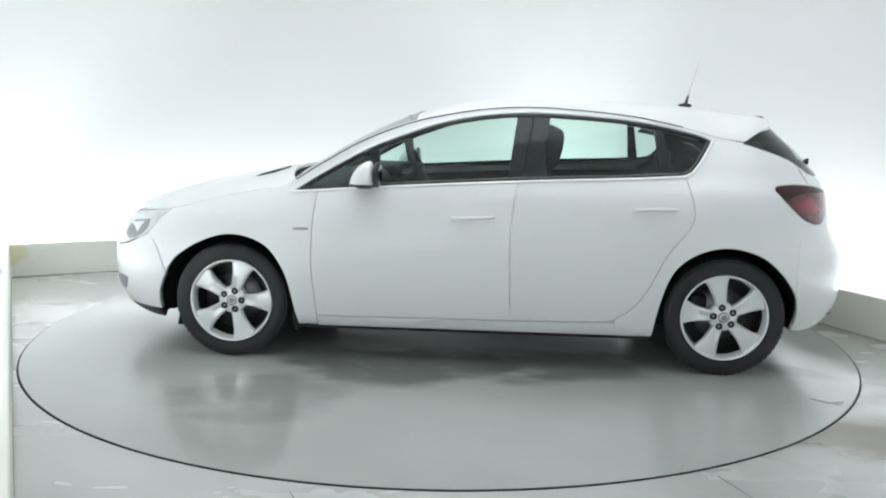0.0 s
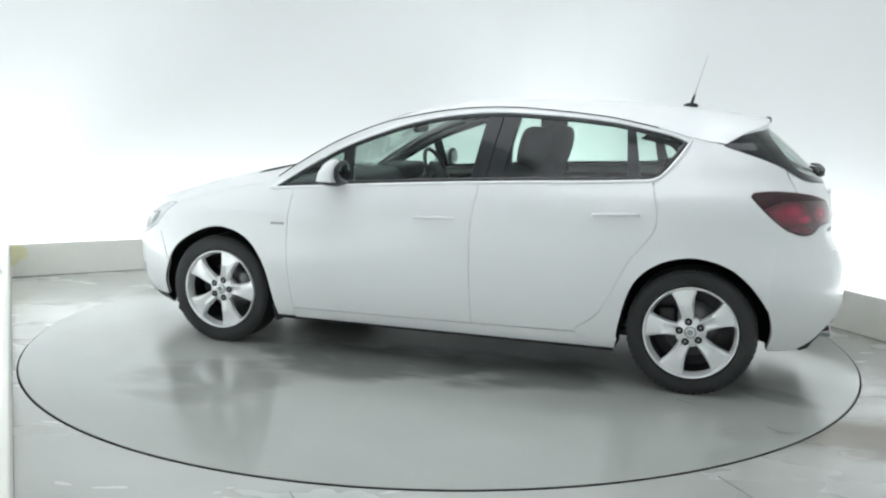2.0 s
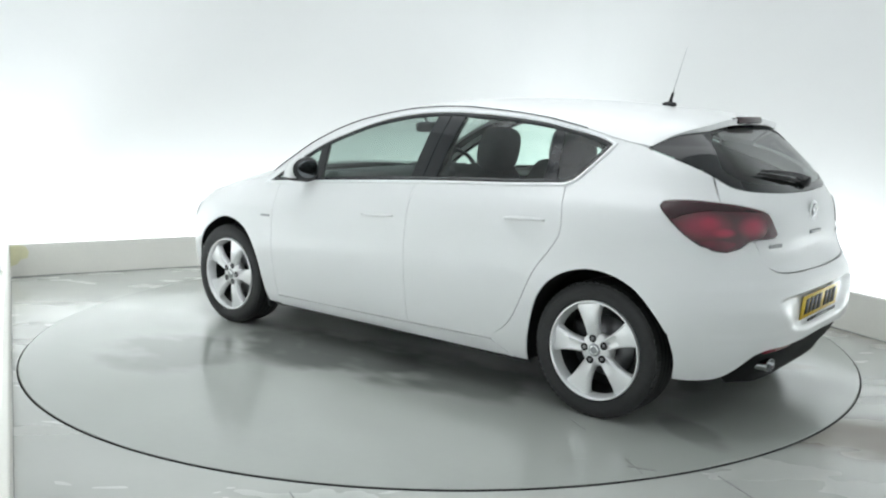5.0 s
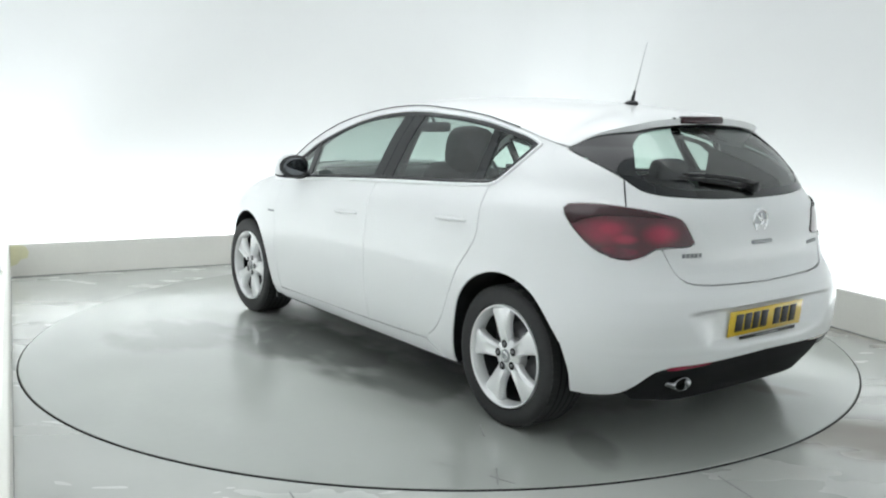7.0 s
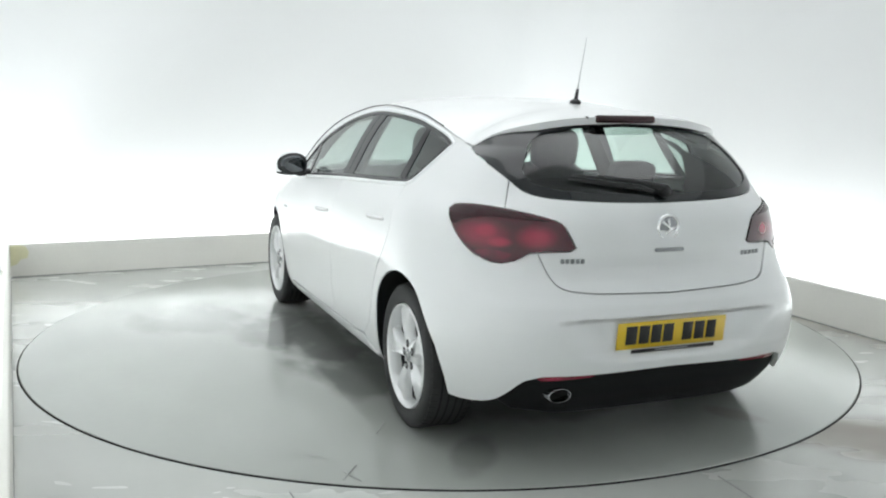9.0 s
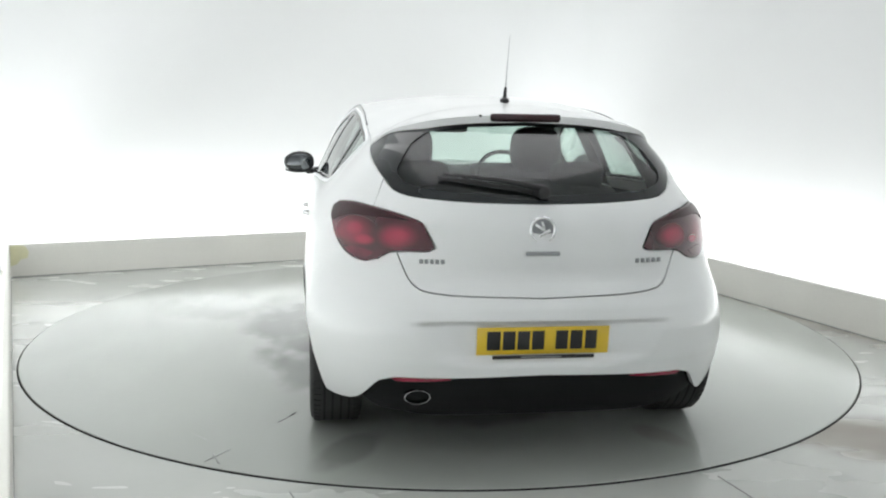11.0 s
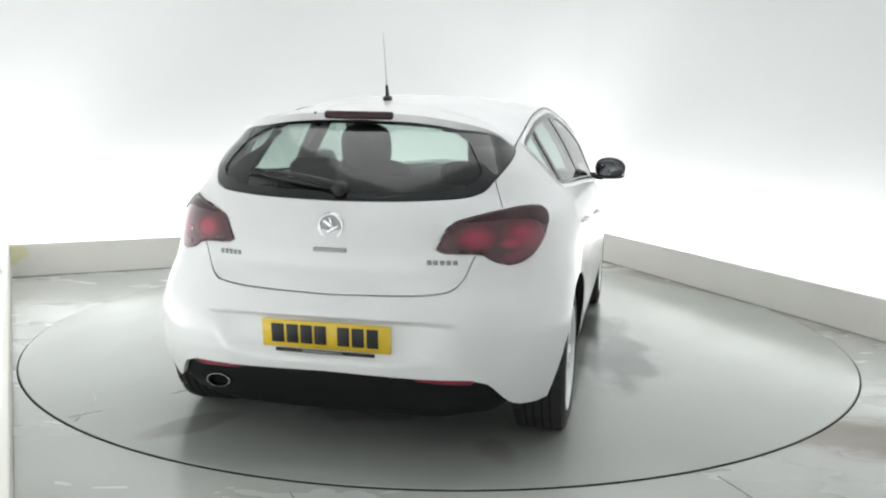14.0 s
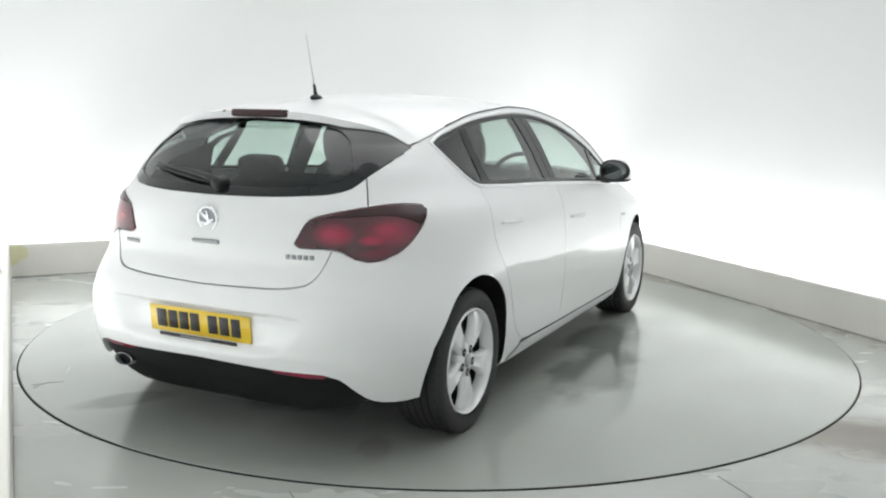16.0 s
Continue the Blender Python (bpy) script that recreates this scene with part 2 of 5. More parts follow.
def box_bm(sx, sy, sz, m=None, bevel=0.0, segs=2):
    bm = bmesh.new()
    bmesh.ops.create_cube(bm, size=1)
    bmesh.ops.scale(bm, vec=(sx, sy, sz), verts=bm.verts)
    if bevel:
        bmesh.ops.bevel(bm, geom=bm.edges[:], offset=bevel, segments=segs, affect="EDGES", profile=0.5)
    if m is not None:
        bmesh.ops.transform(bm, matrix=m, verts=bm.verts)
    return bm


def lathe_bm(profile, steps=48, axis="Y", closed=False):
    """profile: (radius, offset along the axis)."""
    bm = bmesh.new()
    rings = []
    for i in range(steps):
        a = 2 * math.pi * i / steps
        rings.append([bm.verts.new((r * math.cos(a), o, r * math.sin(a)) if axis == "Y" else (r * math.cos(a), r * math.sin(a), o)) for r, o in profile])
    n = len(profile)
    for i in range(steps):
        p, q = rings[i], rings[(i + 1) % steps]
        for j in range(n if closed else n - 1):
            k = (j + 1) % n
            bm.faces.new((p[j], p[k], q[k], q[j]))
    bmesh.ops.recalc_face_normals(bm, faces=bm.faces)
    return bm


def tube_bm(points, radius, sides=8):
    bm = bmesh.new()
    rings = []
    pts = [Vector(p) for p in points]
    for i, p in enumerate(pts):
        d = (pts[min(i + 1, len(pts) - 1)] - pts[max(i - 1, 0)]).normalized()
        q = d.to_track_quat("Z", "Y")
        r = radius[i] if isinstance(radius, (list, tuple)) else radius
        rings.append([bm.verts.new(p + q @ Vector((r * math.cos(2 * math.pi * k / sides), r * math.sin(2 * math.pi * k / sides), 0))) for k in range(sides)])
    for a, b in zip(rings, rings[1:]):
        for k in range(sides):
            bm.faces.new((a[k], a[(k + 1) % sides], b[(k + 1) % sides], b[k]))
    bm.faces.new(rings[0][::-1])
    bm.faces.new(rings[-1])
    bmesh.ops.recalc_face_normals(bm, faces=bm.faces)
    return bm


def spline(pts, step=0.025):
    """A smooth open chain through the points."""
    p = [Vector(q).to_2d() for q in pts]
    out = []
    for i in range(len(p) - 1):
        a, b, c, d = p[max(i - 1, 0)], p[i], p[i + 1], p[min(i + 2, len(p) - 1)]
        n = max(1, int((c - b).length / step))
        for k in range(n):
            s = k / n
            out.append(0.5 * (2 * b + (c - a) * s + (2 * a - 5 * b + 4 * c - d) * s * s + (3 * b - a - 3 * c + d) * s**3))
    out.append(p[-1])
    return [(v.x, v.y) for v in out]


def straight(pts, step=0.03):
    out = []
    for a, b in zip(pts, pts[1:]):
        n = max(1, int(math.dist(a, b) / step))
        out += [(a[0] + (b[0] - a[0]) * k / n, a[1] + (b[1] - a[1]) * k / n) for k in range(n)]
    return out + [tuple(pts[-1])]


def loop(*chains):
    out = []
    for c in chains:
        for p in c:
            if not out or math.dist(p, out[-1]) > 0.003:
                out.append((float(p[0]), float(p[1])))
    if math.dist(out[0], out[-1]) < 0.003:
        out.pop()
    area = sum(a[0] * b[1] - b[0] * a[1] for a, b in zip(out, out[1:] + out[:1]))
    return out if area > 0 else out[::-1]


def inset(poly, d):
    out = []
    n = len(poly)
    for i in range(n):
        a, b, c = Vector(poly[i - 1]), Vector(poly[i]), Vector(poly[(i + 1) % n])
        e, f = (b - a).normalized(), (c - b).normalized()
        m = Vector((-e.y - f.y, e.x + f.x))
        if m.length < 1e-6:
            m = Vector((-e.y, e.x))
        m.normalize()
        k = max(0.5, m.dot(Vector((-e.y, e.x))))
        out.append(tuple(b + m * d / k))
    return out


def tidy_inset(poly, d):
    """An inset whose points cannot cross over in a sharp corner."""
    raw = inset(poly, d)

    def clear(p):
        best, inside = 1e9, False
        for a, b in zip(poly, poly[1:] + poly[:1]):
            ex, ey = b[0] - a[0], b[1] - a[1]
            s = min(max(((p[0] - a[0]) * ex + (p[1] - a[1]) * ey) / (ex * ex + ey * ey), 0), 1)
            best = min(best, math.dist(p, (a[0] + ex * s, a[1] + ey * s)))
            if (a[1] > p[1]) != (b[1] > p[1]) and p[0] < a[0] + ex * (p[1] - a[1]) / ey:
                inside = not inside
        return inside and best > 0.8 * d
    good = [p for p in raw if clear(p)]
    return [min(good, key=lambda q: math.dist(p, q)) for p in raw]


def clip(poly, keep):
    """Keep the side where keep(p) >= 0."""
    out = []
    for a, b in zip(poly, poly[1:] + poly[:1]):
        ka, kb = keep(a), keep(b)
        if ka >= 0:
            out.append(a)
        if (ka >= 0) != (kb >= 0):
            s = ka / (ka - kb)
            out.append((a[0] + (b[0] - a[0]) * s, a[1] + (b[1] - a[1]) * s))
    return loop(straight(out + out[:1], 0.04))


def fill(poly, step=0.045):
    """Triangles over a plan outline, with points inside."""
    xs, ys = [p[0] for p in poly], [p[1] for p in poly]
    P = np.array(poly)
    Q = np.roll(P, -1, 0)
    extra = []
    y = min(ys) + step / 2
    row = 0
    while y < max(ys):
        x = min(xs) + step * (0.5 if row % 2 else 0.25)
        while x < max(xs):
            cross = ((P[:, 1] > y) != (Q[:, 1] > y)) & (x < (Q[:, 0] - P[:, 0]) * (y - P[:, 1]) / (Q[:, 1] - P[:, 1] + 1e-12) + P[:, 0])
            if cross.sum() % 2:
                e = Q - P
                s = np.clip((((x, y) - P) * e).sum(1) / ((e * e).sum(1) + 1e-12), 0, 1)
                if np.min(np.hypot(*((P + e * s[:, None]) - (x, y)).T)) > step * 0.45:
                    extra.append((x, y))
            x += step
        y += step * 0.87
        row += 1
    from mathutils import geometry
    n = len(poly)
    vs, _, fs, *_ = geometry.delaunay_2d_cdt([Vector(p) for p in poly] + [Vector(p) for p in extra], [(i, (i + 1) % n) for i in range(n)], [], 1, 1e-6)
    return [tuple(v) for v in vs], [tuple(f) for f in fs]


def sheet(name, poly, surface, normal, material, parent, label="", off=0.0, depth=0.012, flip=1, step=0.045):
    """A curved panel with turned-in edges over an outline in the surface's own measure. flip -1: on the other flank."""
    vs, fs = fill(poly, step)
    mir = Vector((1, flip, 1))
    verts, norms, faces = [], [], []
    for u, v in vs:
        n = normal(u, v)
        verts.append((surface(u, v) + n * off) * mir)
        norms.append(n * mir)
    for f in fs:
        a, b, c = (verts[i] for i in f)
        if (b - a).cross(c - a).dot(norms[f[0]]) < 0:
            f = f[::-1]
        faces.append(f)
    if depth:
        edge = []
        m = len(poly)
        base = len(verts)
        for u, v in poly:
            n = normal(u, v)
            p = surface(u, v)
            verts += [(p + n * off) * mir, (p + n * (off - depth)) * mir]
        for i in range(m):
            j = (i + 1) % m
            edge.append((base + 2 * i, base + 2 * i + 1, base + 2 * j + 1, base + 2 * j))
        faces += edge
        for i in range(m):
            j = (i + 1) % m
            t = (verts[base + 2 * j] - verts[base + 2 * i])
            n = normal(*poly[i]) * mir
            e = t.cross(n) * flip
            norms += [e.normalized() if e.length > 1e-9 else n] * 2
    me = bpy.data.meshes.new(name)
    me.from_pydata([tuple(v) for v in verts], [], faces)
    me.materials.append(material)
    me.shade_smooth()
    me.normals_split_custom_set_from_vertices([tuple(n) for n in norms])
    ob = new(name, me)
    ob.parent = parent
    if label:
        tagged(ob, label)
    return ob


def ribbon(name, chain, surface, normal, material, parent, width, off, label="", flip=1, closed=True):
    """A raised trim strip along a chain, its width laid inwards."""
    inner = tidy_inset(chain, width)
    mir = Vector((1, flip, 1))
    bm = bmesh.new()
    rows = []
    for a, b in zip(chain, inner):
        na, nb = normal(*a), normal(*b)
        rows.append([bm.verts.new(p * mir) for p in (surface(*a) - na * 0.006, surface(*a) + na * off * 0.7, surface(*b) * 0.5 + surface(*a) * 0.5 + na * off * 1.3, surface(*b) + nb * off * 0.7, surface(*b) - nb * 0.006)])
    n = len(rows)
    for i in range(n if closed else n - 1):
        p, q = rows[i], rows[(i + 1) % n]
        for k in range(4):
            bm.faces.new((p[k], p[k + 1], q[k + 1], q[k]))
    bmesh.ops.recalc_face_normals(bm, faces=bm.faces)
    return part(name, bm, material, parent, label)


# ---- the studio: walls, ceiling, kerb boards, floor ----
KX, KXL, KY = 2.51, -2.485, 2.80
GAP_BEHIND = 0.42
KERB_H = 0.262
FLOOR_Z = -0.006


def plan_path(x0, x1, y0, y1, r, n=10):
    pts = []
    for cx, cy, a0 in ((x1 - r, y1 - r, 0), (x0 + r, y1 - r, 90), (x0 + r, y0 + r, 180), (x1 - r, y0 + r, 270)):
        for i in range(n + 1):
            a = radians(a0 + 90 * i / n)
            pts.append((cx + r * math.cos(a), cy + r * math.sin(a)))
    return pts


def build_walls():
    inner = plan_path(KXL - GAP_BEHIND, KX + GAP_BEHIND, -6.4, KY + GAP_BEHIND, 0.5)
    outer = plan_path(KXL - GAP_BEHIND - 0.15, KX + GAP_BEHIND + 0.15, -6.55, KY + GAP_BEHIND + 0.15, 0.65)
    bm = bmesh.new()
    rows = []
    for (a, b), (c, d) in zip(inner, outer):
        rows.append([bm.verts.new(room(a, b, -0.05)), bm.verts.new(room(a, b, 4.0)), bm.verts.new(room(c, d, 4.0)), bm.verts.new(room(c, d, -0.05))])
    for p, q in zip(rows, rows[1:] + rows[:1]):
        for k in range(4):
            bm.faces.new((p[k], p[(k + 1) % 4], q[(k + 1) % 4], q[k]))
    bmesh.ops.recalc_face_normals(bm, faces=bm.faces)
    w = part("wall_1", bm, WALL)
    auto(w, 40)
    tagged(w, "seamless white studio wall with rounded corners, lit from below", "wall", kind="structure")
    c = part("ceiling", box_bm(6.0, 9.9, 0.12, ROOM @ Matrix.Translation((0.0, -1.60, 4.07))), CEIL, smooth=False)
    tagged(c, "plain white studio ceiling", "ceiling", kind="structure")


def build_kerb(name, a, b, out):
    """A low board from a to b on the floor; out points to the wall."""
    bm = bmesh.new()
    a, b, out = Vector(a), Vector(b), Vector(out)
    t = 0.035
    prof = [(0, FLOOR_Z), (0, KERB_H - 0.006), (0.006, KERB_H), (t - 0.006, KERB_H), (t, KERB_H - 0.006), (t, FLOOR_Z)]
    rows = []
    n = 24
    d = (b - a).normalized()
    for i in range(n + 1):
        s = i / n
        row = []
        for o, z in prof:
            p = a.lerp(b, s) + out * o + d * ((o if s == 1 else -o if s == 0 else 0))
            row.append(bm.verts.new(room(p.x, p.y, z)))
        rows.append(row)
    for p, q in zip(rows, rows[1:]):
        for k in range(len(prof) - 1):
            bm.faces.new((p[k], p[k + 1], q[k + 1], q[k]))
    bm.faces.new(rows[0])
    bm.faces.new(rows[-1][::-1])
    bmesh.ops.recalc_face_normals(bm, faces=bm.faces)
    ob = auto(part(name, bm, KERB), 30)
    mid = (a + b) / 2 - out * 0.0015
    L = (b - a).length - 0.02
    m = ROOM @ Matrix.Translation((mid.x, mid.y, FLOOR_Z + 0.0035)) @ Matrix.Rotation(math.atan2(d.y, d.x), 4, "Z")
    dirt = part("trim", box_bm(L, 0.003, 0.006, m), SCUFF, smooth=False)
    tagged(dirt, "thin dirty joint along the kerb board's foot", "floor joint", kind="structure")
    return tagged(ob, "low cream painted kerb board standing on the grey floor", "kerb board", kind="structure")


def build_floor():
    bm = bmesh.new()
    n = 160
    x0, x1, y0, y1 = KXL - GAP_BEHIND, KX + GAP_BEHIND, -6.4, KY + GAP_BEHIND
    ins, lips, outs = [], [], []
    for i in range(n):
        a = 2 * math.pi * i / n
        c, s = math.cos(a), math.sin(a)
        k = min((x1 if c > 0 else x0) / c if abs(c) > 1e-9 else 1e9, (y1 if s > 0 else y0) / s if abs(s) > 1e-9 else 1e9)
        lips.append(bm.verts.new(room(c * 2.465, s * 2.465, -0.05)))
        ins.append(bm.verts.new(room(c * 2.465, s * 2.465, FLOOR_Z)))
        outs.append(bm.verts.new(room(c * k, s * k, FLOOR_Z)))
    for i in range(n):
        j = (i + 1) % n
        bm.faces.new((ins[i], outs[i], outs[j], ins[j]))
        bm.faces.new((lips[i], ins[i], ins[j], lips[j]))
    for cx, cy, sx, sy in ((x1, y1, 1, 1), (x0, y1, -1, 1), (x0, y0, -1, -1), (x1, y0, 1, -1)):
        near = sorted(outs, key=lambda v: (v.co - room(cx, cy, FLOOR_Z)).length)[:2]
        bm.faces.new((near[0], near[1], bm.verts.new(room(cx, cy, FLOOR_Z))))
    bmesh.ops.recalc_face_normals(bm, faces=bm.faces)
    for f in bm.faces:
        if abs(f.normal.z) > 0.5 and f.normal.z < 0:
            f.normal_flip()
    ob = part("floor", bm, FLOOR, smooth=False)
    tagged(ob, "smooth grey painted concrete floor with worn patches", "floor", kind="structure")
    pit = part("turntable_pit", lathe_bm([(0.0, -0.06), (2.6, -0.06)], 96, "Z"), GAP)
    tagged(pit, "dark pit under the turntable's rim gap", "pit", kind="structure")
    seal = part("rim_seal", lathe_bm([(2.4585, -0.020), (2.461, -0.012), (2.464, -0.012), (2.4648, -0.020)], 160, "Z"), GAP)
    tagged(seal, "thin dark gap seal round the turntable", "seal", kind="structure")
    # saw cuts in the floor
    for a, b in (((-0.545, -2.49), (-0.18, -3.3)), ((1.10, -2.28), (1.42, -3.2))):
        a, b = Vector((*a, 0)), Vector((*b, 0))
        m = Matrix.Translation((a + b) / 2 + Vector((0, 0, FLOOR_Z + 0.001))) @ Matrix.Rotation(math.atan2(b.y - a.y, b.x - a.x), 4, "Z")
        s = part("trim", box_bm((b - a).length, 0.004, 0.004, m), SCUFF, smooth=False)
        tagged(s, "thin dark expansion joint in the grey floor", "floor joint", kind="structure")


def build_turntable():
    r = 2.458
    bm = lathe_bm([(0.02, 0.001), (1.0, 0.001), (1.8, 0.001), (r - 0.004, 0.001), (r, -0.003), (r, -0.045), (0.02, -0.045)], 160, "Z")
    bm.faces.new([v for v in bm.verts if abs(v.co.x**2 + v.co.y**2 - 0.0004) < 1e-6 and v.co.z > 0][::1])
    bmesh.ops.recalc_face_normals(bm, faces=bm.faces)
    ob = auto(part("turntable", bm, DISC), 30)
    tagged(ob, "large round grey turntable standing slightly proud of the floor", "turntable")
    part("rim_band", lathe_bm([(r + 0.0004, -0.0005), (r + 0.0012, -0.003), (r + 0.0004, -0.044)], 160, "Z"), GAP, ob, "dark steel rim band")
    # skid marks on the disc, on its own heading
    rng = random.Random(4)
    for i in range(3):
        a, rr = rng.uniform(0, 2 * math.pi), rng.uniform(1.3, 2.3)
        L = rng.uniform(0.05, 0.16)
        n = 8
        bend = rng.uniform(-0.04, 0.04)
        bm = bmesh.new()
        rows = []
        for k in range(n + 1):
            s = k / n - 0.5
            w = 0.0032 * (1 - (2 * s) ** 2) + 0.0006
            rows.append((bm.verts.new((s * L, bend * s * s - w, 0.0030)), bm.verts.new((s * L, bend * s * s + w, 0.0030))))
        for p, q in zip(rows, rows[1:]):
            bm.faces.new((p[0], q[0], q[1], p[1]))
        bmesh.ops.transform(bm, matrix=pose(rr * math.cos(a), rr * math.sin(a), 0, 0, 0, rng.uniform(0, 180)), verts=bm.verts)
        part("scuff_mark", bm, SCUFF, ob, "dark scuff line")
    # longer drag marks near the rim
    for a, b in (((-2.078, 1.239), (-1.958, 1.150)), ((-1.655, 0.967), (-1.535, 0.893)), ((-2.108, 1.180), (-2.00, 1.215))):
        a, b = Vector((*a, 0.002)), Vector((*b, 0.002))
        part("scuff_mark", box_bm((b - a).length, 0.007, 0.002, Matrix.Translation((a + b) / 2) @ Matrix.Rotation(math.atan2(b.y - a.y, b.x - a.x), 4, "Z"), 0.0008, 1), SCUFF, ob, "dark scuff line")
    return ob


build_walls()
build_kerb("kerb_1", (KXL, KY), (2.594, KY), (0, 1))
build_kerb("kerb_2", (2.594, KY), (2.30, -6.0), (1, 0))
build_kerb("kerb_3", (KXL, -6.0), (KXL, KY), (-1, 0))
build_floor()
turntable = build_turntable()
tb = bmesh.new()
front = [tb.verts.new(room(KXL + x, KY - 0.002, z)) for x, z in ((0.004, 0.085), (0.05, 0.10), (0.075, 0.135), (0.13, 0.150), (0.14, 0.20), (0.115, 0.245), (0.06, 0.255), (0.004, 0.250))]
tb.faces.new(front)
bmesh.ops.extrude_face_region(tb, geom=tb.faces[:])
for v in front:
    v.co += (room(0, 0.0015) - room(0, 0))
bmesh.ops.recalc_face_normals(tb, faces=tb.faces)
tape = part("tape_patch", tb, PALE_STAIN, smooth=False)
tagged(tape, "pale yellow tape patch on the cream kerb board", "tape")


# ---- body form: plan slices of the car at each height ----
def table(pairs):
    xs = np.array([p[0] for p in pairs], float)
    ys = np.array([p[1] for p in pairs], float)
    d = np.diff(ys) / np.diff(xs)
    m = np.concatenate([[d[0]], np.where(d[:-1] * d[1:] > 0, 2 * d[:-1] * d[1:] / (d[:-1] + d[1:] + 1e-12), 0), [d[-1]]])

    def f(x):
        x = min(max(x, xs[0]), xs[-1])
        i = min(int(np.searchsorted(xs, x, "right")) - 1, len(xs) - 2)
        h = xs[i + 1] - xs[i]
        s = (x - xs[i]) / h
        return float((2 * s**3 - 3 * s * s + 1) * ys[i] + (s**3 - 2 * s * s + s) * h * m[i] + (3 * s * s - 2 * s**3) * ys[i + 1] + (s**3 - s * s) * h * m[i + 1])
    return f


XS, XF, WRAP = -0.9, 0.9, 1.41
UC, UN = XS - WRAP, XF + WRAP
half_width = table([(0.15, 0.80), (0.19, 0.845), (0.25, 0.876), (0.40, 0.898), (0.55, 0.906), (0.65, 0.904), (0.75, 0.900), (0.85, 0.895), (0.93, 0.880),
                    (1.00, 0.850), (1.05, 0.825), (1.10, 0.800), (1.165, 0.770), (1.256, 0.722), (1.31, 0.688), (1.40, 0.622), (1.46, 0.56)])
tail_x = table([(0.2, -1.96), (0.3, -2.03), (0.42, -2.075), (0.55, -2.085), (0.64, -2.068), (0.70, -2.040), (0.76, -2.018), (0.85, -2.005), (0.95, -1.99),
                (1.04, -1.95), (1.2, -1.80), (1.36, -1.61), (1.46, -1.50)])
nose_x = table([(0.15, 2.12), (0.22, 2.22), (0.35, 2.28), (0.5, 2.285), (0.62, 2.26), (0.72, 2.18), (0.80, 2.03), (0.90, 1.75), (1.0, 1.35), (1.1, 1.2), (1.46, 1.0)])
tail_n = table([(0.2, 4.0), (0.55, 3.9), (0.85, 3.25), (1.05, 3.3), (1.15, 4.0), (1.25, 4.6), (1.46, 4.6)])


def side_point(u, z):
    w = half_width(z)
    if u < XS:
        al, a, n, x0, sg = math.pi / 2 * (1 - (XS - u) / WRAP), XS - tail_x(z), tail_n(z), XS, -1
    elif u > XF:
        al, a, n, x0, sg = math.pi / 2 * (1 - (u - XF) / WRAP), nose_x(z) - XF, 2.7, XF, 1
    else:
        al = None
    if al is None:
        x, y = u, w
    else:
        ca, sa = math.cos(al), math.sin(al)
        r = (abs(ca / a) ** n + abs(sa / w) ** n) ** (-1 / n)
        x, y = x0 + sg * r * ca, r * sa
    if x < -0.2:
        k = min(max((z - 0.98) / 0.27, 0), 1)
        y *= 1 - 0.125 * k * min((-0.2 - x) / 1.07, 1.02) ** 2
    elif x > 0.2:
        k = min(max((z - 0.78) / 0.2, 0), 1)
        y *= 1 - 0.075 * k * min((x - 0.2) / 0.82, 1.3) ** 2
    y *= 1 + 0.022 * math.exp(-((x + 1.38) / 0.42) ** 2 - ((z - 0.6) / 0.28) ** 2)
    y *= 1 + 0.038 * math.exp(-((x + 1.62) / 0.24) ** 2 - ((z - 0.42) / 0.22) ** 2)
    y *= 1 + 0.012 * math.exp(-((x - 1.34) / 0.42) ** 2 - ((z - 0.6) / 0.25) ** 2)
    d = z - (0.655 - 0.03 * x)
    y += 0.0045 * math.exp(-math.sqrt(d * d + 0.00008) / 0.05) * min(max((0.95 - x) / 0.4, 0), 1) * min(max((x + 1.15) / 0.2, 0), 1)
    return Vector((x, y, z))


def side_normal(u, z):
    e = 0.004
    du = side_point(u + e, z) - side_point(u - e, z)
    dz = side_point(u, z + e) - side_point(u, z - e)
    n = dz.cross(du)
    return n.normalized()


# ---- the car ----
car = new("hatchback_car")
tagged(car, "white five-door hatchback with silver five-spoke alloy wheels on a turntable", "car")

dlo_bottom = [(1.025, 0.930), (0.75, 0.951), (0.47, 0.972), (0.13, 0.994), (-0.22, 1.014), (-0.50, 1.028), (-0.80, 1.040), (-1.10, 1.056)]
dlo_rear = [(-1.10, 1.056), (-1.165, 1.074), (-1.26, 1.168), (-1.328, 1.247)]
dlo_top = [(-1.328, 1.247), (-1.25, 1.282), (-1.06, 1.320), (-0.78, 1.358), (-0.50, 1.379), (-0.27, 1.385), (-0.05, 1.370), (0.17, 1.331), (0.36, 1.272), (0.58, 1.186), (0.80, 1.068), (1.02, 0.932)]
roof_edge = [(1.05, 0.965), (0.857, 1.086), (0.64, 1.210), (0.40, 1.308), (0.20, 1.358), (0.0, 1.392), (-0.16, 1.406), (-0.32, 1.410), (-0.47, 1.404), (-0.78, 1.378), (-1.14, 1.324), (-1.336, 1.276), (-1.42, 1.254), (-1.482, 1.240)]
glass_top = [(-1.482, 1.240), (-1.60, 1.294), (-1.79, 1.330), (-2.00, 1.350), (UC, 1.358)]
glass_low = [(-1.482, 1.234), (-1.633, 1.173), (-1.726, 1.125), (-1.79, 1.083), (-1.86, 1.063), (-1.95, 1.054), (-2.10, 1.045), (UC, 1.040)]
bonnet_edge = [(1.05, 0.955), (1.2, 0.935), (1.4, 0.895), (1.55, 0.850), (1.678, 0.808), (1.80, 0.788), (1.98, 0.765), (UN, 0.750)]
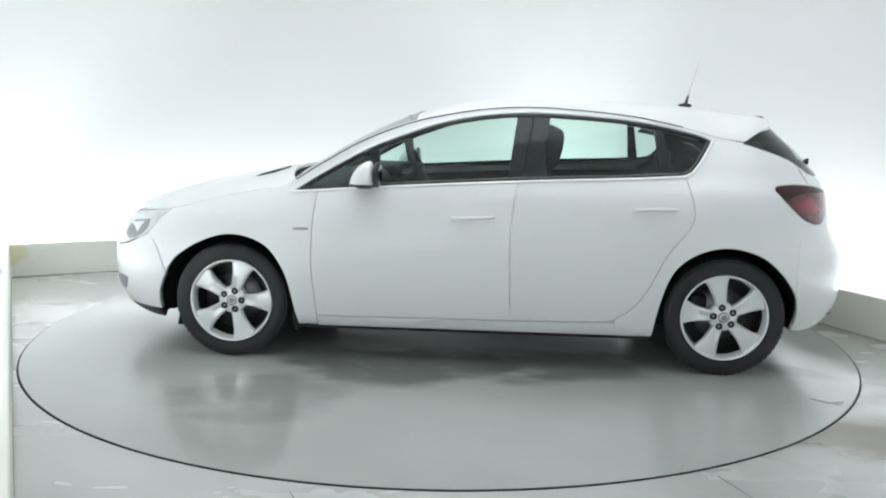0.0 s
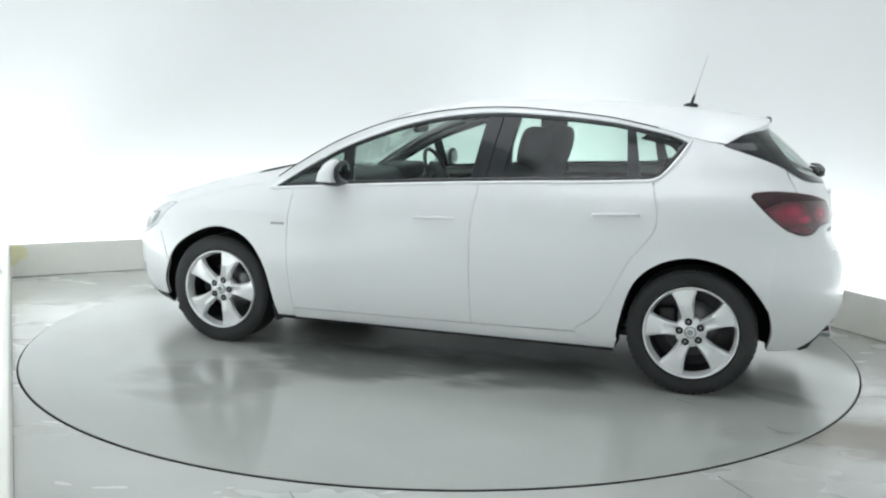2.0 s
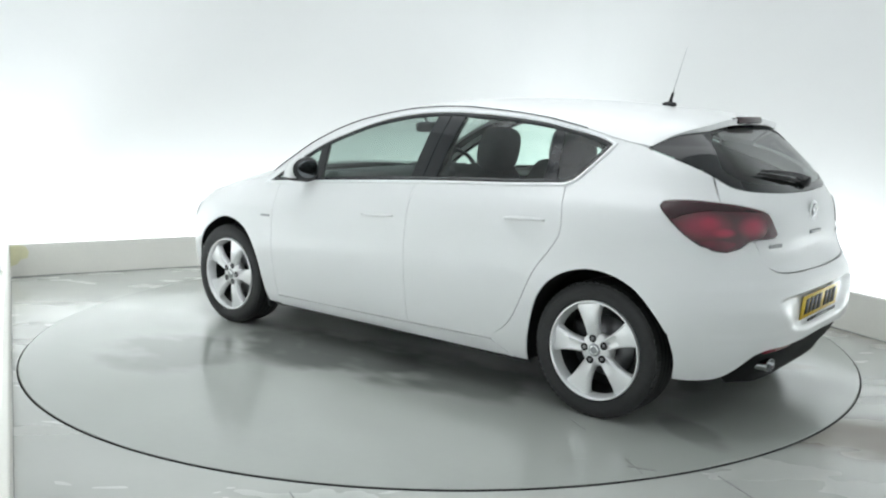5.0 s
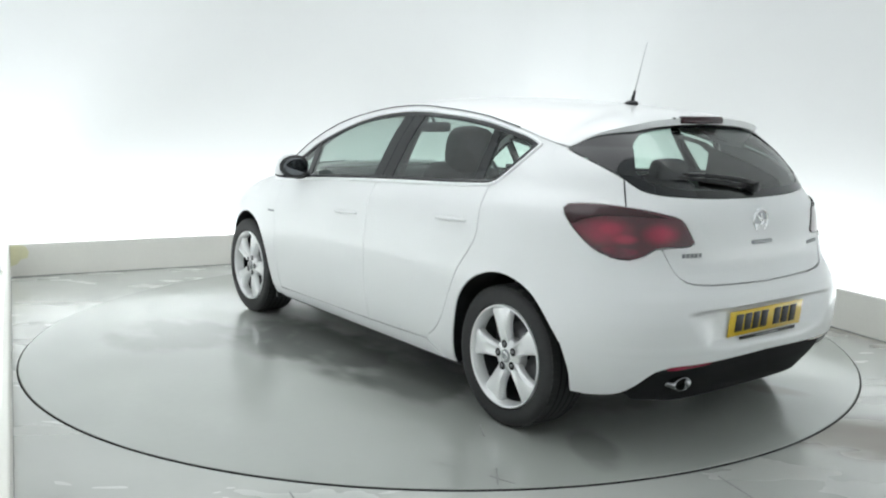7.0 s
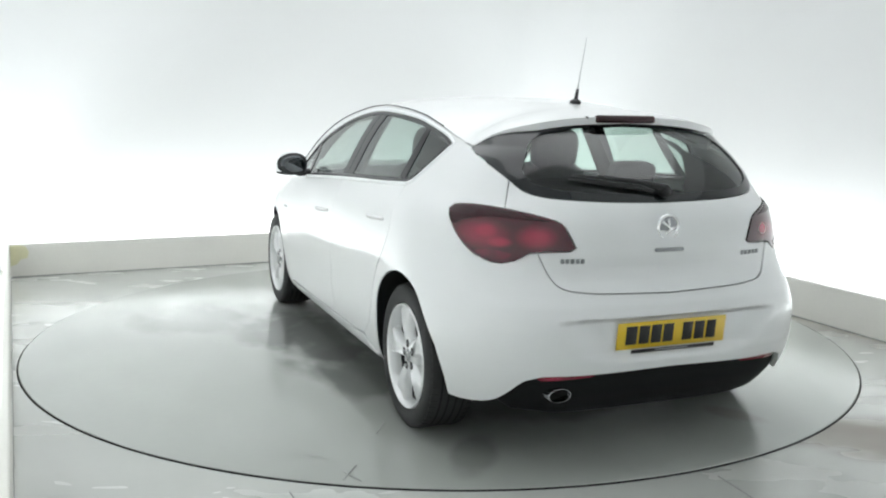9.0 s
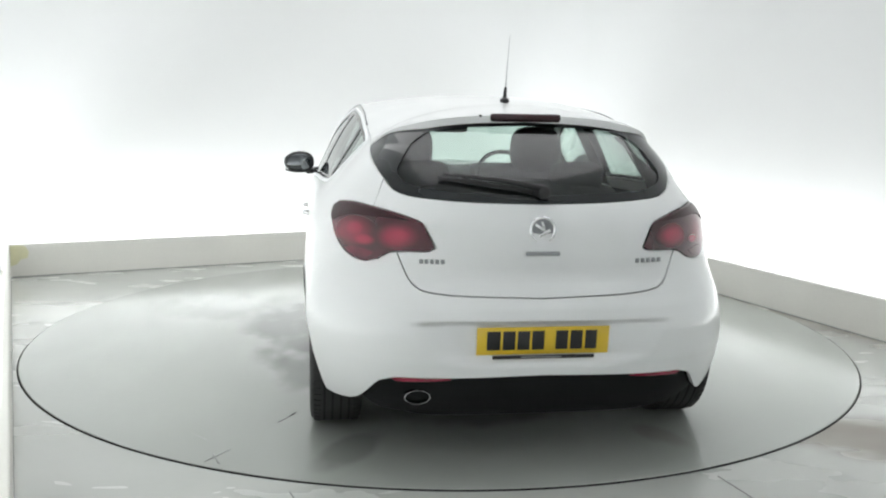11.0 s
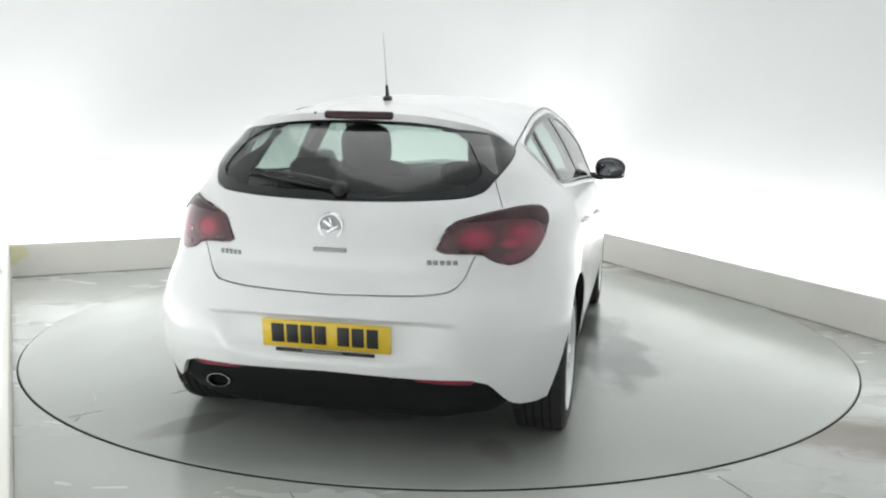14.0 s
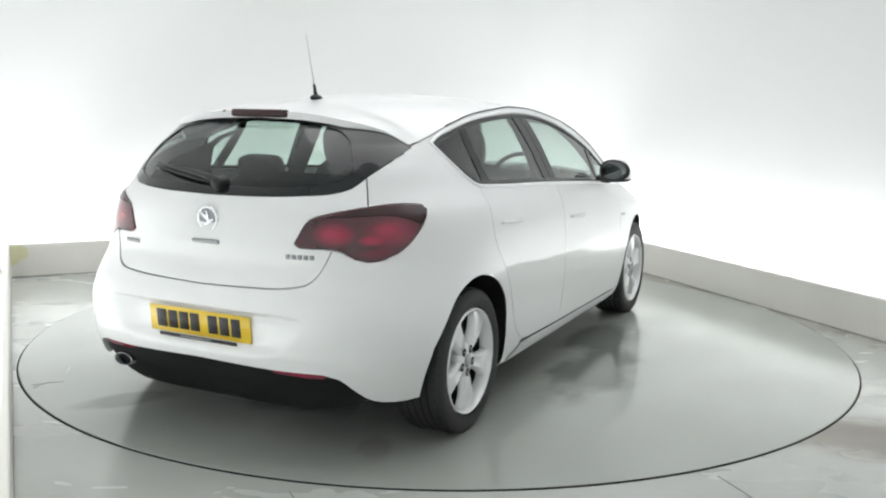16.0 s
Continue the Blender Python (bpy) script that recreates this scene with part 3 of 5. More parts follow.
front_arch = [(1.705, 0.20), (1.690, 0.27), (1.652, 0.405), (1.556, 0.575), (1.360, 0.690), (1.165, 0.654), (1.046, 0.501), (0.989, 0.260), (0.980, 0.195)]
rear_arch = [(-0.972, 0.195), (-0.992, 0.352), (-1.049, 0.542), (-1.154, 0.651), (-1.308, 0.697), (-1.457, 0.645), (-1.562, 0.490), (-1.600, 0.361), (-1.604, 0.250)]
door_line = [(0.866, 0.252), (0.876, 0.346), (0.891, 0.538), (0.885, 0.755), (0.866, 0.945)]
b_line = [(-0.226, 1.014), (-0.194, 0.786), (-0.192, 0.572), (-0.205, 0.262)]
rear_door_edge = [(-1.129, 1.059), (-1.150, 0.865), (-1.112, 0.775), (-1.022, 0.651), (-0.927, 0.457), (-0.862, 0.362), (-0.774, 0.296)]
gate_gap = [(-1.728, 1.124), (-1.750, 1.015)]
gate_low = [(-1.866, 0.853), (-1.905, 0.762), (-1.945, 0.720), (-2.02, 0.704), (-2.12, 0.697), (UC, 0.690)]
lamp_top = [(-1.544, 0.997), (-1.554, 1.016), (-1.657, 1.024), (-1.801, 1.008), (-1.921, 0.977), (-1.948, 0.953), (-1.983, 0.874)]
lamp_low = [(-1.983, 0.874), (-1.966, 0.859), (-1.866, 0.855), (-1.845, 0.850), (-1.807, 0.822), (-1.762, 0.808), (-1.694, 0.822), (-1.628, 0.874), (-1.573, 0.944), (-1.544, 0.997)]
bumper_seam = [(-1.694, 0.822), (-1.62, 0.735), (-1.584, 0.60), (-1.578, 0.462)]
bumper_low = [(-1.606, 0.250), (-1.65, 0.246), (-1.723, 0.254), (-1.77, 0.280), (-1.81, 0.325), (-1.845, 0.366), (-1.89, 0.384), (-2.05, 0.386), (UC, 0.392)]


def cut(chain, lo, hi):
    """The part of a spline whose first measure lies between lo and hi."""
    return [p for p in spline(chain, 0.02) if lo <= p[0] <= hi]


def rear_both(chain):
    """A chain that ends on the tail's middle, carried over to the other flank."""
    c = spline(chain)
    return c + [(2 * UC - u, z) for u, z in c[::-1]]


def front_both(chain):
    c = spline(chain)
    return c + [(2 * UN - u, z) for u, z in c[::-1]]


def flank(name, poly, material, label="", gap=0.0017, off=0.0, depth=0.014, parent=None, step=0.045, both=True):
    made = []
    for i, flip in enumerate((1, -1) if both else (1,)):
        p = parent[i] if isinstance(parent, list) else (parent or car)
        made.append(sheet(name, inset(poly, gap), side_point, side_normal, material, p, label, off, depth, flip, step))
    return made


# flank panels
front_door = loop(spline(door_line), cut(dlo_bottom, -0.224, 0.864)[::1], spline(b_line), straight([(-0.205, 0.262), (0.866, 0.252)]))
front_doors = flank("front_door", front_door, WHITE)
rear_door = loop(spline(b_line)[::-1], cut(dlo_bottom, -1.127, -0.228), spline(rear_door_edge), spline([(-0.774, 0.296), (-0.70, 0.278), (-0.60, 0.271), (-0.205, 0.262)]))
rear_doors = flank("rear_door", rear_door, WHITE)
wing = loop(spline(door_line), cut(dlo_bottom, 0.868, 1.02), [(1.045, 0.952)], cut(bonnet_edge, 1.06, 1.676), spline([(1.678, 0.805), (1.734, 0.665), (1.68, 0.610), (1.630, 0.450)]),
            [p for p in spline(front_arch) if p[0] < 1.630], straight([(0.98, 0.195), (0.87, 0.195), (0.866, 0.252)]))
flank("front_wing", wing, WHITE)
foot = loop(straight([(0.93, 0.930), (1.10, 0.925), (1.10, 0.955), (1.06, 0.972), (1.03, 0.985), (0.98, 1.005), (0.96, 0.99)]))
flank("pillar_foot", foot, WHITE, off=-0.003, depth=0.01)
quarter = loop([(-1.131, 1.060)], spline(dlo_rear)[3:], [p for p in spline(roof_edge) if p[0] < -1.33], [p for p in spline(glass_low) if p[0] > -1.725], spline([(-1.7275, 1.124), (-1.7495, 1.015)]),
               [p for p in spline(lamp_top)[::-1] if p[0] > -1.747], [p for p in spline(lamp_low)[::-1] if p[0] > -1.694], [(u - 0.012, z) for u, z in spline(bumper_seam)],
               [p for p in spline(rear_arch)[::-1] if p[1] > 0.462 or p[0] > -1.3], straight([(-0.972, 0.195), (-0.90, 0.195), (-0.80, 0.215), (-0.76, 0.275)]), spline(rear_door_edge)[::-1])
flank("rear_quarter_panel", quarter, WHITE)
sill = loop(straight([(0.866, 0.250), (-0.205, 0.260), (-0.60, 0.268), (-0.76, 0.270), (-0.90, 0.197), (0.866, 0.192)]))
flank("sill", sill, WHITE, off=0.004)
sill_low = loop(straight([(0.97, 0.200), (-0.965, 0.200), (-0.965, 0.160), (0.97, 0.160)]))
flank("sill_strip", sill_low, BLACK, off=-0.008, label="black lower sill edge")
cant = loop([p for p in spline(roof_edge) if p[0] < 1.02], spline(dlo_top))
flank("door_frame", cant, WHITE, gap=0.004)

shut = loop(straight([(0.93, 0.925), (0.47, 0.965), (-0.22, 1.005), (-0.80, 1.030), (-1.18, 1.050), (-1.18, 0.80), (-0.985, 0.50), (-0.94, 0.21), (0.93, 0.21)]))
flank("body_side", shut, WHITE, off=-0.017, depth=0, step=0.09)

# ends of the body
bumper = loop(rear_both([(-1.866, 0.850), (-1.905, 0.760), (-1.945, 0.717), (-2.02, 0.701), (-2.12, 0.694), (UC, 0.687)]),
              [(2 * UC - u, z) for u, z in [p for p in spline(lamp_low) if -1.86 < p[0] < -1.694 and p[1] < 0.86]],
              [(2 * UC - u, z) for u, z in spline(bumper_seam)], [(2 * UC - u, z) for u, z in spline(rear_arch) if u < -1.3 and z < 0.46],
              [(2 * UC - u, z) for u, z in spline(bumper_low)], spline(bumper_low)[::-1],
              [p for p in spline(rear_arch)[::-1] if p[0] < -1.3 and p[1] < 0.46], spline(bumper_seam)[::-1], [p for p in spline(lamp_low)[::-1] if -1.86 < p[0] < -1.694 and p[1] < 0.86])


def bumper_point(u, z):
    """The rear bumper, with a shallow pocket for the plate."""
    p = side_point(u, z)
    du, dz = abs(u - UC), z - 0.525
    k = min(max((0.36 + 0.55 * dz - du) / 0.13, 0), 1) * min(max((0.082 - dz) / 0.012, 0), 1) * min(max((dz + 0.10) / 0.05, 0), 1)
    p.x += 0.036 * k * k * (3 - 2 * k)
    ledge = math.exp(-((z - 0.445) / 0.018) ** 2)
    p.x -= 0.002 * ledge * min(max((0.9 - du) / 0.3, 0), 1)
    return p


def point_normal(f):
    def g(u, z):
        e = 0.004
        return (f(u, z + e) - f(u, z - e)).cross(f(u + e, z) - f(u - e, z)).normalized()
    return g


rear_bumper = sheet("rear_bumper", inset(bumper, 0.0012), bumper_point, point_normal(bumper_point), WHITE, car, "white rear bumper with a recessed plate pocket", 0.0016, 0.02, step=0.017)
valance = loop(rear_both([(-1.745, 0.262), (-1.775, 0.276), (-1.815, 0.322), (-1.85, 0.368), (-1.89, 0.390), (-2.05, 0.392), (UC, 0.398)]),
               [(2 * UC - u, z) for u, z in straight([(-1.745, 0.262), (-1.80, 0.205), (-1.95, 0.195), (UC, 0.195)])], straight([(UC, 0.195), (-1.95, 0.195), (-1.80, 0.205), (-1.745, 0.262)]))
sheet("rear_valance", valance, side_point, side_normal, MATT_BLACK, car, "matt black lower valance", -0.022, 0.05)
for flip in (1, -1):
    refl = loop(spline([(-1.868, 0.381), (-1.90, 0.385), (-2.045, 0.384)]), spline([(-2.045, 0.384), (-2.04, 0.372), (-1.89, 0.362), (-1.868, 0.381)]))
    sheet("reflector", refl, side_point, side_normal, BRIGHT_RED, car, "thin red rear reflector", -0.006, 0.02, flip)

gate = loop(rear_both([(-1.730, 1.123)] + [p for p in glass_low if p[0] < -1.76]), [(2 * UC - u, z) for u, z in gate_gap], [(2 * UC - u, z) for u, z in spline(lamp_top) if u < -1.752],
            [(2 * UC - u, z) for u, z in spline(lamp_low) if u < -1.868], [(2 * UC - u, z) for u, z in spline(gate_low)], spline(gate_low)[::-1],
            [p for p in spline(lamp_low)[::-1] if p[0] < -1.868], [p for p in spline(lamp_top)[::-1] if p[0] < -1.752], gate_gap[::-1])


def gate_point(u, z):
    p = side_point(u, z)
    du = abs(u - UC)
    p.x += 0.012 * math.exp(-((z - 0.775) / 0.05) ** 2) * min(max((0.44 - du) / 0.1, 0), 1)
    return p


tailgate = sheet("tailgate", inset(gate, 0.0017), gate_point, point_normal(gate_point), WHITE, car, "", 0, 0.02, step=0.035)
sheet("gate_shut", loop(rear_both([(-1.80, 1.03), (-1.95, 1.02), (UC, 1.01)]), rear_both([(-1.80, 0.80), (-1.88, 0.68), (-1.98, 0.66), (UC, 0.64)])[::-1]), side_point, side_normal, WHITE, car, "", -0.03, 0, step=0.08)
window = loop(rear_both(glass_low), rear_both([(u, z + 0.006) for u, z in glass_top])[::-1])
clear = loop(rear_both([(-1.765, 1.158), (-1.81, 1.118), (-1.89, 1.094), (-2.0, 1.082), (UC, 1.070)]), rear_both([(-1.755, 1.255), (-1.80, 1.300), (-1.89, 1.316), (-2.0, 1.325), (UC, 1.332)])[::-1])
rear_window = sheet("rear_window", inset(window, 0.002), side_point, side_normal, GLASS, car, "green-tinted rear window with a black border", -0.004, 0, step=0.04)
# black border inside the rear window, built from its outline and the clear field
bm = bmesh.new()
n_ring = 160


def halves(poly, n):
    """Even points round an outline, half for the lower edge and half for the upper."""
    cu = UC
    ring = [2 * math.pi * k / n for k in range(n)]
    out = []
    P = np.array(poly)
    cz = 1.19
    ang = np.unwrap(np.arctan2((P[:, 1] - cz) * 5, P[:, 0] - cu))
    if ang[-1] < ang[0]:
        ang, P = ang[::-1], P[::-1]
    for a in ring:
        while a < ang[0]:
            a += 2 * math.pi
        while a > ang[0] + 2 * math.pi:
            a -= 2 * math.pi
        A = np.append(ang, ang[0] + 2 * math.pi)
        out.append((float(np.interp(a, A, np.append(P[:, 0], P[0, 0]))), float(np.interp(a, A, np.append(P[:, 1], P[0, 1])))))
    return out


outer_ring, inner_ring = halves(inset(window, 0.002), n_ring), halves(clear, n_ring)
rows = []
for a, b in zip(outer_ring, inner_ring):
    rows.append([bm.verts.new(side_point(a[0] + (b[0] - a[0]) * s, a[1] + (b[1] - a[1]) * s) + side_normal(a[0] + (b[0] - a[0]) * s, a[1] + (b[1] - a[1]) * s) * 0.0012) for s in (0, 0.08, 0.16, 0.25, 0.35, 0.45, 0.55, 0.65, 0.75, 0.85, 0.93, 1)])
for p, q in zip(rows, rows[1:] + rows[:1]):
    for k in range(11):
        bm.faces.new((p[k], p[k + 1], q[k + 1], q[k]))
bmesh.ops.recalc_face_normals(bm, faces=bm.faces)
part("window_border", bm, BORDER, rear_window, "glossy black printed border")

# rear lamps
RED_LENS = lens_mat("red_lens", (0.050, 0.011, 0.017), (0.105, 0.012, 0.026), 5,
                    [(side_point(u, z), ru, rz, k) for u, z, ru, rz, k in ((-1.690, 0.918, 0.150, 0.075, 0.42), (-1.705, 0.930, 0.060, 0.034, 0.45), (-1.752, 0.890, 0.065, 0.026, 0.65), (-1.862, 0.912, 0.100, 0.058, 0.55), (-1.872, 0.916, 0.045, 0.028, 0.35))])
for flip in (1, -1):
    lamp = sheet("tail_lamp", inset(loop(spline(lamp_top, 0.015), spline(lamp_low, 0.015)), 0.003), side_point, side_normal, RED_LENS, car, "dark smoked red tail lamp", 0.004, 0.02, flip, 0.025)
    strip = loop(spline([(-1.672, 0.850), (-1.72, 0.860), (-1.790, 0.846), (-1.760, 0.822), (-1.705, 0.830), (-1.672, 0.850)], 0.012))
    sheet("lamp_reflector", strip, side_point, side_normal, MID_RED, lamp, "red lower reflector strip", 0.0056, 0.003, flip, 0.02)
    band = loop(spline([(-1.545, 0.998), (-1.56, 1.009), (-1.65, 1.015), (-1.79, 1.001), (-1.905, 0.972)], 0.015), spline([(-1.905, 0.972), (-1.80, 0.978), (-1.69, 0.980), (-1.62, 0.962), (-1.578, 0.945), (-1.545, 0.998)], 0.015))
    sheet("lens_band", band, side_point, side_normal, DARK_RED, lamp, "smoked upper band", 0.0062, 0.003, flip, 0.03)

# front end
nose = loop(front_both([(1.734, 0.662), (1.818, 0.606), (1.90, 0.572), (1.988, 0.562), (2.003, 0.62), (2.0, 0.70), (2.02, 0.748), (2.15, 0.744), (UN, 0.742)]),
            [(2 * UN - u, z) for u, z in spline([(1.734, 0.662), (1.682, 0.606), (1.633, 0.450)])], [(2 * UN - u, z) for u, z in spline(front_arch)[::-1] if u > 1.633 and z > 0.225],
            [(2 * UN - u, z) for u, z in straight([(1.74, 0.225), (UN, 0.215)])], straight([(UN, 0.215), (1.74, 0.225)]), [p for p in spline(front_arch) if p[0] > 1.633 and p[1] > 0.225], spline([(1.633, 0.450), (1.682, 0.606), (1.734, 0.662)]))
sheet("front_bumper", inset(nose, 0.0002), side_point, side_normal, WHITE, car, "", 0, 0.02)
for flip in (1, -1):
    hl = loop(spline([(1.678, 0.803), (1.80, 0.783), (1.90, 0.765), (1.985, 0.74)], 0.02), spline([(1.985, 0.74), (2.0, 0.65), (1.988, 0.568), (1.90, 0.578), (1.818, 0.612), (1.734, 0.668), (1.678, 0.803)], 0.02))
    head = sheet("head_lamp", inset(hl, 0.0012), side_point, side_normal, CLEAR_LENS, car, "clear swept-back head lamp", 0.003, 0.02, flip, 0.03)
    eye = loop(spline([(1.755, 0.738), (1.81, 0.728), (1.872, 0.716), (1.885, 0.66), (1.85, 0.618), (1.79, 0.635), (1.748, 0.69), (1.755, 0.738)], 0.012))
    sheet("lamp_bowl", eye, side_point, side_normal, LAMP_GREY, head, "grey projector bowl", 0.005, 0.004, flip, 0.02)
    tri = loop(straight([(1.872, 0.704), (1.778, 0.722), (1.795, 0.66)], 0.01))
    sheet("lamp_reflector", tri, side_point, side_normal, WHITE, head, "bright bevelled reflector", 0.0085, 0.004, flip, 0.02)
    back_strip = loop(straight([(1.70, 0.45), (1.645, 0.46), (1.675, 0.60), (1.715, 0.68), (1.76, 0.65), (1.72, 0.58)]))
    sheet("seam_flange", back_strip, side_point, side_normal, WHITE, car, "", -0.004, 0.01, flip, 0.03)
    fog = loop(spline([(1.862, 0.378), (1.90, 0.388), (1.985, 0.375), (1.985, 0.318), (1.90, 0.306), (1.862, 0.378)], 0.015))
    sheet("fog_lamp", fog, side_point, side_normal, GREY_MARK, car, "round fog lamp in a grey bezel", 0.003, 0.015, flip, 0.02)
    lip = loop(straight([(1.715, 0.223), (2.2, 0.218), (2.2, 0.168), (1.75, 0.165)]))
    sheet("front_lip", lip, side_point, side_normal, BLACK, car, "black lower front lip", 0.004, 0.03, flip)

# roof, bonnet and screen
roof_mid = table([(-1.70, 1.374), (-1.62, 1.384), (-1.55, 1.393), (-1.40, 1.412), (-1.184, 1.435), (-0.84, 1.458), (-0.5, 1.466), (-0.22, 1.459), (0.03, 1.443), (0.20, 1.418), (0.34, 1.382), (0.45, 1.345)])
edge3 = [(side_point(u, z)) for u, z in spline(roof_edge)]
edge_pts = sorted([(p.x, p.y, p.z) for p in edge3])
edge_y = table([(a, b) for a, b, c in edge_pts[::2] if a > -1.425])
edge_z = table([(a, c) for a, b, c in edge_pts[::2] if a > -1.425])


top_line = sorted((p.y, p.x, p.z) for p in (side_point(u, z) for u, z in spline(glass_top)[::2]))
glass_x, glass_z = table([(a, b) for a, b, c in top_line]), table([(a, c) for a, b, c in top_line])


def roof_height(x, y):
    """The crowned roof, running out into a flat-topped spoiler over the rear window."""
    y = abs(y)
    ye, ze, zc = edge_y(max(x, -1.41)), edge_z(max(x, -1.41)), roof_mid(x)
    drop = zc - ze if x > -1.41 else roof_mid(-1.41) - edge_z(-1.41)
    k = min(max((-1.28 - x) / 0.26, 0), 1)
    k = k * k * (3 - 2 * k)
    spoiler = glass_z(y) + 0.004 + 0.022 * (1 - min(y / 0.63, 1) ** 4) + 0.16 * (x - glass_x(y))
    return (zc - drop * (y / ye) ** 2.3) * (1 - k) + spoiler * k


def roof_point(x, y):
    return Vector((x, y, roof_height(x, y)))


def roof_normal(x, y):
    e = 0.004
    n = (roof_point(x + e, y) - roof_point(x - e, y)).cross(roof_point(x, y + e) - roof_point(x, y - e))
    return n.normalized() if n.z > 0 else -n.normalized()


ROOF_FRONT = 0.34
rim = [(p.x, p.y) for p in edge3 if p.x < ROOF_FRONT]
spoil = [(p.x - 0.012 - 0.028 * (1 - (p.y / 0.6) ** 2), p.y) for p in (side_point(u, z) for u, z in spline(glass_top)) if p.y >= 0.005]
half = rim + spoil
front_cap = [(ROOF_FRONT + 0.04 * (1 - (s / 20) ** 2), -s / 20 * rim[0][1]) for s in range(-19, 20)]
roof_poly = loop(half, [(x, -y) for x, y in half[::-1]], front_cap[::-1])
roof = sheet("roof", inset(roof_poly, 0.0015), roof_point, roof_normal, WHITE, car, "white roof with a spoiler over the rear window", 0, 0.030, step=0.06)
lining = sheet("headlining", inset(clip(roof_poly, lambda p: p[0] + 1.30), 0.02), roof_point, roof_normal, LINING, car, "grey headlining", -0.035, 0, step=0.08)

grid_u = [0.34 + (1.045 - 0.34) * i / 24 for i in range(25)]
edge_at = table([(a, b) for a, b in roof_edge[::-1]])


def screen_point(u, s):
    p = side_point(u, edge_at(u))
    f = (u - 0.34) / 0.705
    return Vector((p.x + (0.04 + 0.07 * f) * (1 - s * s), p.y * s, p.z + (0.046 * (1 - f) ** 2 + 0.006) * (1 - abs(s) ** 2.3)))


def grid_part(name, fn, us, ss, material, parent, label=""):
    bm = bmesh.new()
    rows = [[bm.verts.new(fn(u, s)) for s in ss] for u in us]
    for p, q in zip(rows, rows[1:]):
        for k in range(len(ss) - 1):
            bm.faces.new((p[k], p[k + 1], q[k + 1], q[k]))
    bmesh.ops.recalc_face_normals(bm, faces=bm.faces)
    return part(name, bm, material, parent, label)


ss = [i / 12 for i in range(-12, 13)]
screen = grid_part("windscreen", screen_point, grid_u, [s * 0.93 for s in ss], SCREEN, car, "green-tinted windscreen")
for sg in (1, -1):
    grid_part("windscreen_pillar", screen_point, grid_u, [sg * (0.92 + 0.08 * k / 4) for k in range(5)], WHITE, car)
    grid_part("pillar_trim", lambda u, s: screen_point(u, s) + Vector((-0.02, 0, -0.03)), grid_u[:-6], [sg * (0.87 + 0.12 * k / 4) for k in range(5)], TRIM, car, "dark inner pillar trim")
grid_part("cowl", lambda u, s: screen_point(1.045, s) + Vector((u, 0, 0.010 - u * 0.25)), [-0.02, 0.02, 0.05], [x * 0.55 for x in ss], BLACK, car, "black plastic cowl under the windscreen")

bonnet_mid = table([(1.0, 1.045), (1.1, 1.035), (1.35, 1.000), (1.77, 0.910), (2.06, 0.815), (2.16, 0.765), (2.20, 0.74)])
be3 = [side_point(u, z) for u, z in spline(bonnet_edge)]
be_y = table(sorted((p.x, p.y) for p in be3[:-8:2]))
be_z = table(sorted((p.x, p.z) for p in be3[:-8:2]))


def bonnet_point(x, y):
    ye, ze, zc = max(be_y(x), 0.62), be_z(x), bonnet_mid(x)
    return Vector((x, y, zc - max(zc - ze, 0.0) * min(abs(y) / ye, 1) ** 2.6))


def bonnet_normal(x, y):
    e = 0.004
    n = (bonnet_point(x + e, y) - bonnet_point(x - e, y)).cross(bonnet_point(x, y + e) - bonnet_point(x, y - e))
    return n.normalized() if n.z > 0 else -n.normalized()


bh = [(0.985, be3[0].y - 0.004)] + [(p.x, p.y) for p in be3 if p.y > 0.01]
back = [(0.985 + 0.15 * (1 - (s / 20) ** 2), -s / 20 * bh[0][1]) for s in range(-19, 20)]
sheet("bonnet", inset(loop(bh, [(x, -y) for x, y in bh[::-1]], back[::-1]), 0.004), bonnet_point, bonnet_normal, WHITE, car, "", 0, 0.02, step=0.07)

# side windows: bright surround, dark frame, panes and pillars
dlo = loop(spline(dlo_bottom), spline(dlo_rear), spline(dlo_top))
frame_in = inset(dlo, 0.006)
panes_in = loop(tidy_inset(dlo, 0.022))


def slant(u_low, u_high, sign):
    """A dividing line from the belt to the roof."""
    def keep(p):
        s = (p[1] - 1.0) / 0.38
        return sign * (p[0] - (u_low + (u_high - u_low) * s))
    return keep


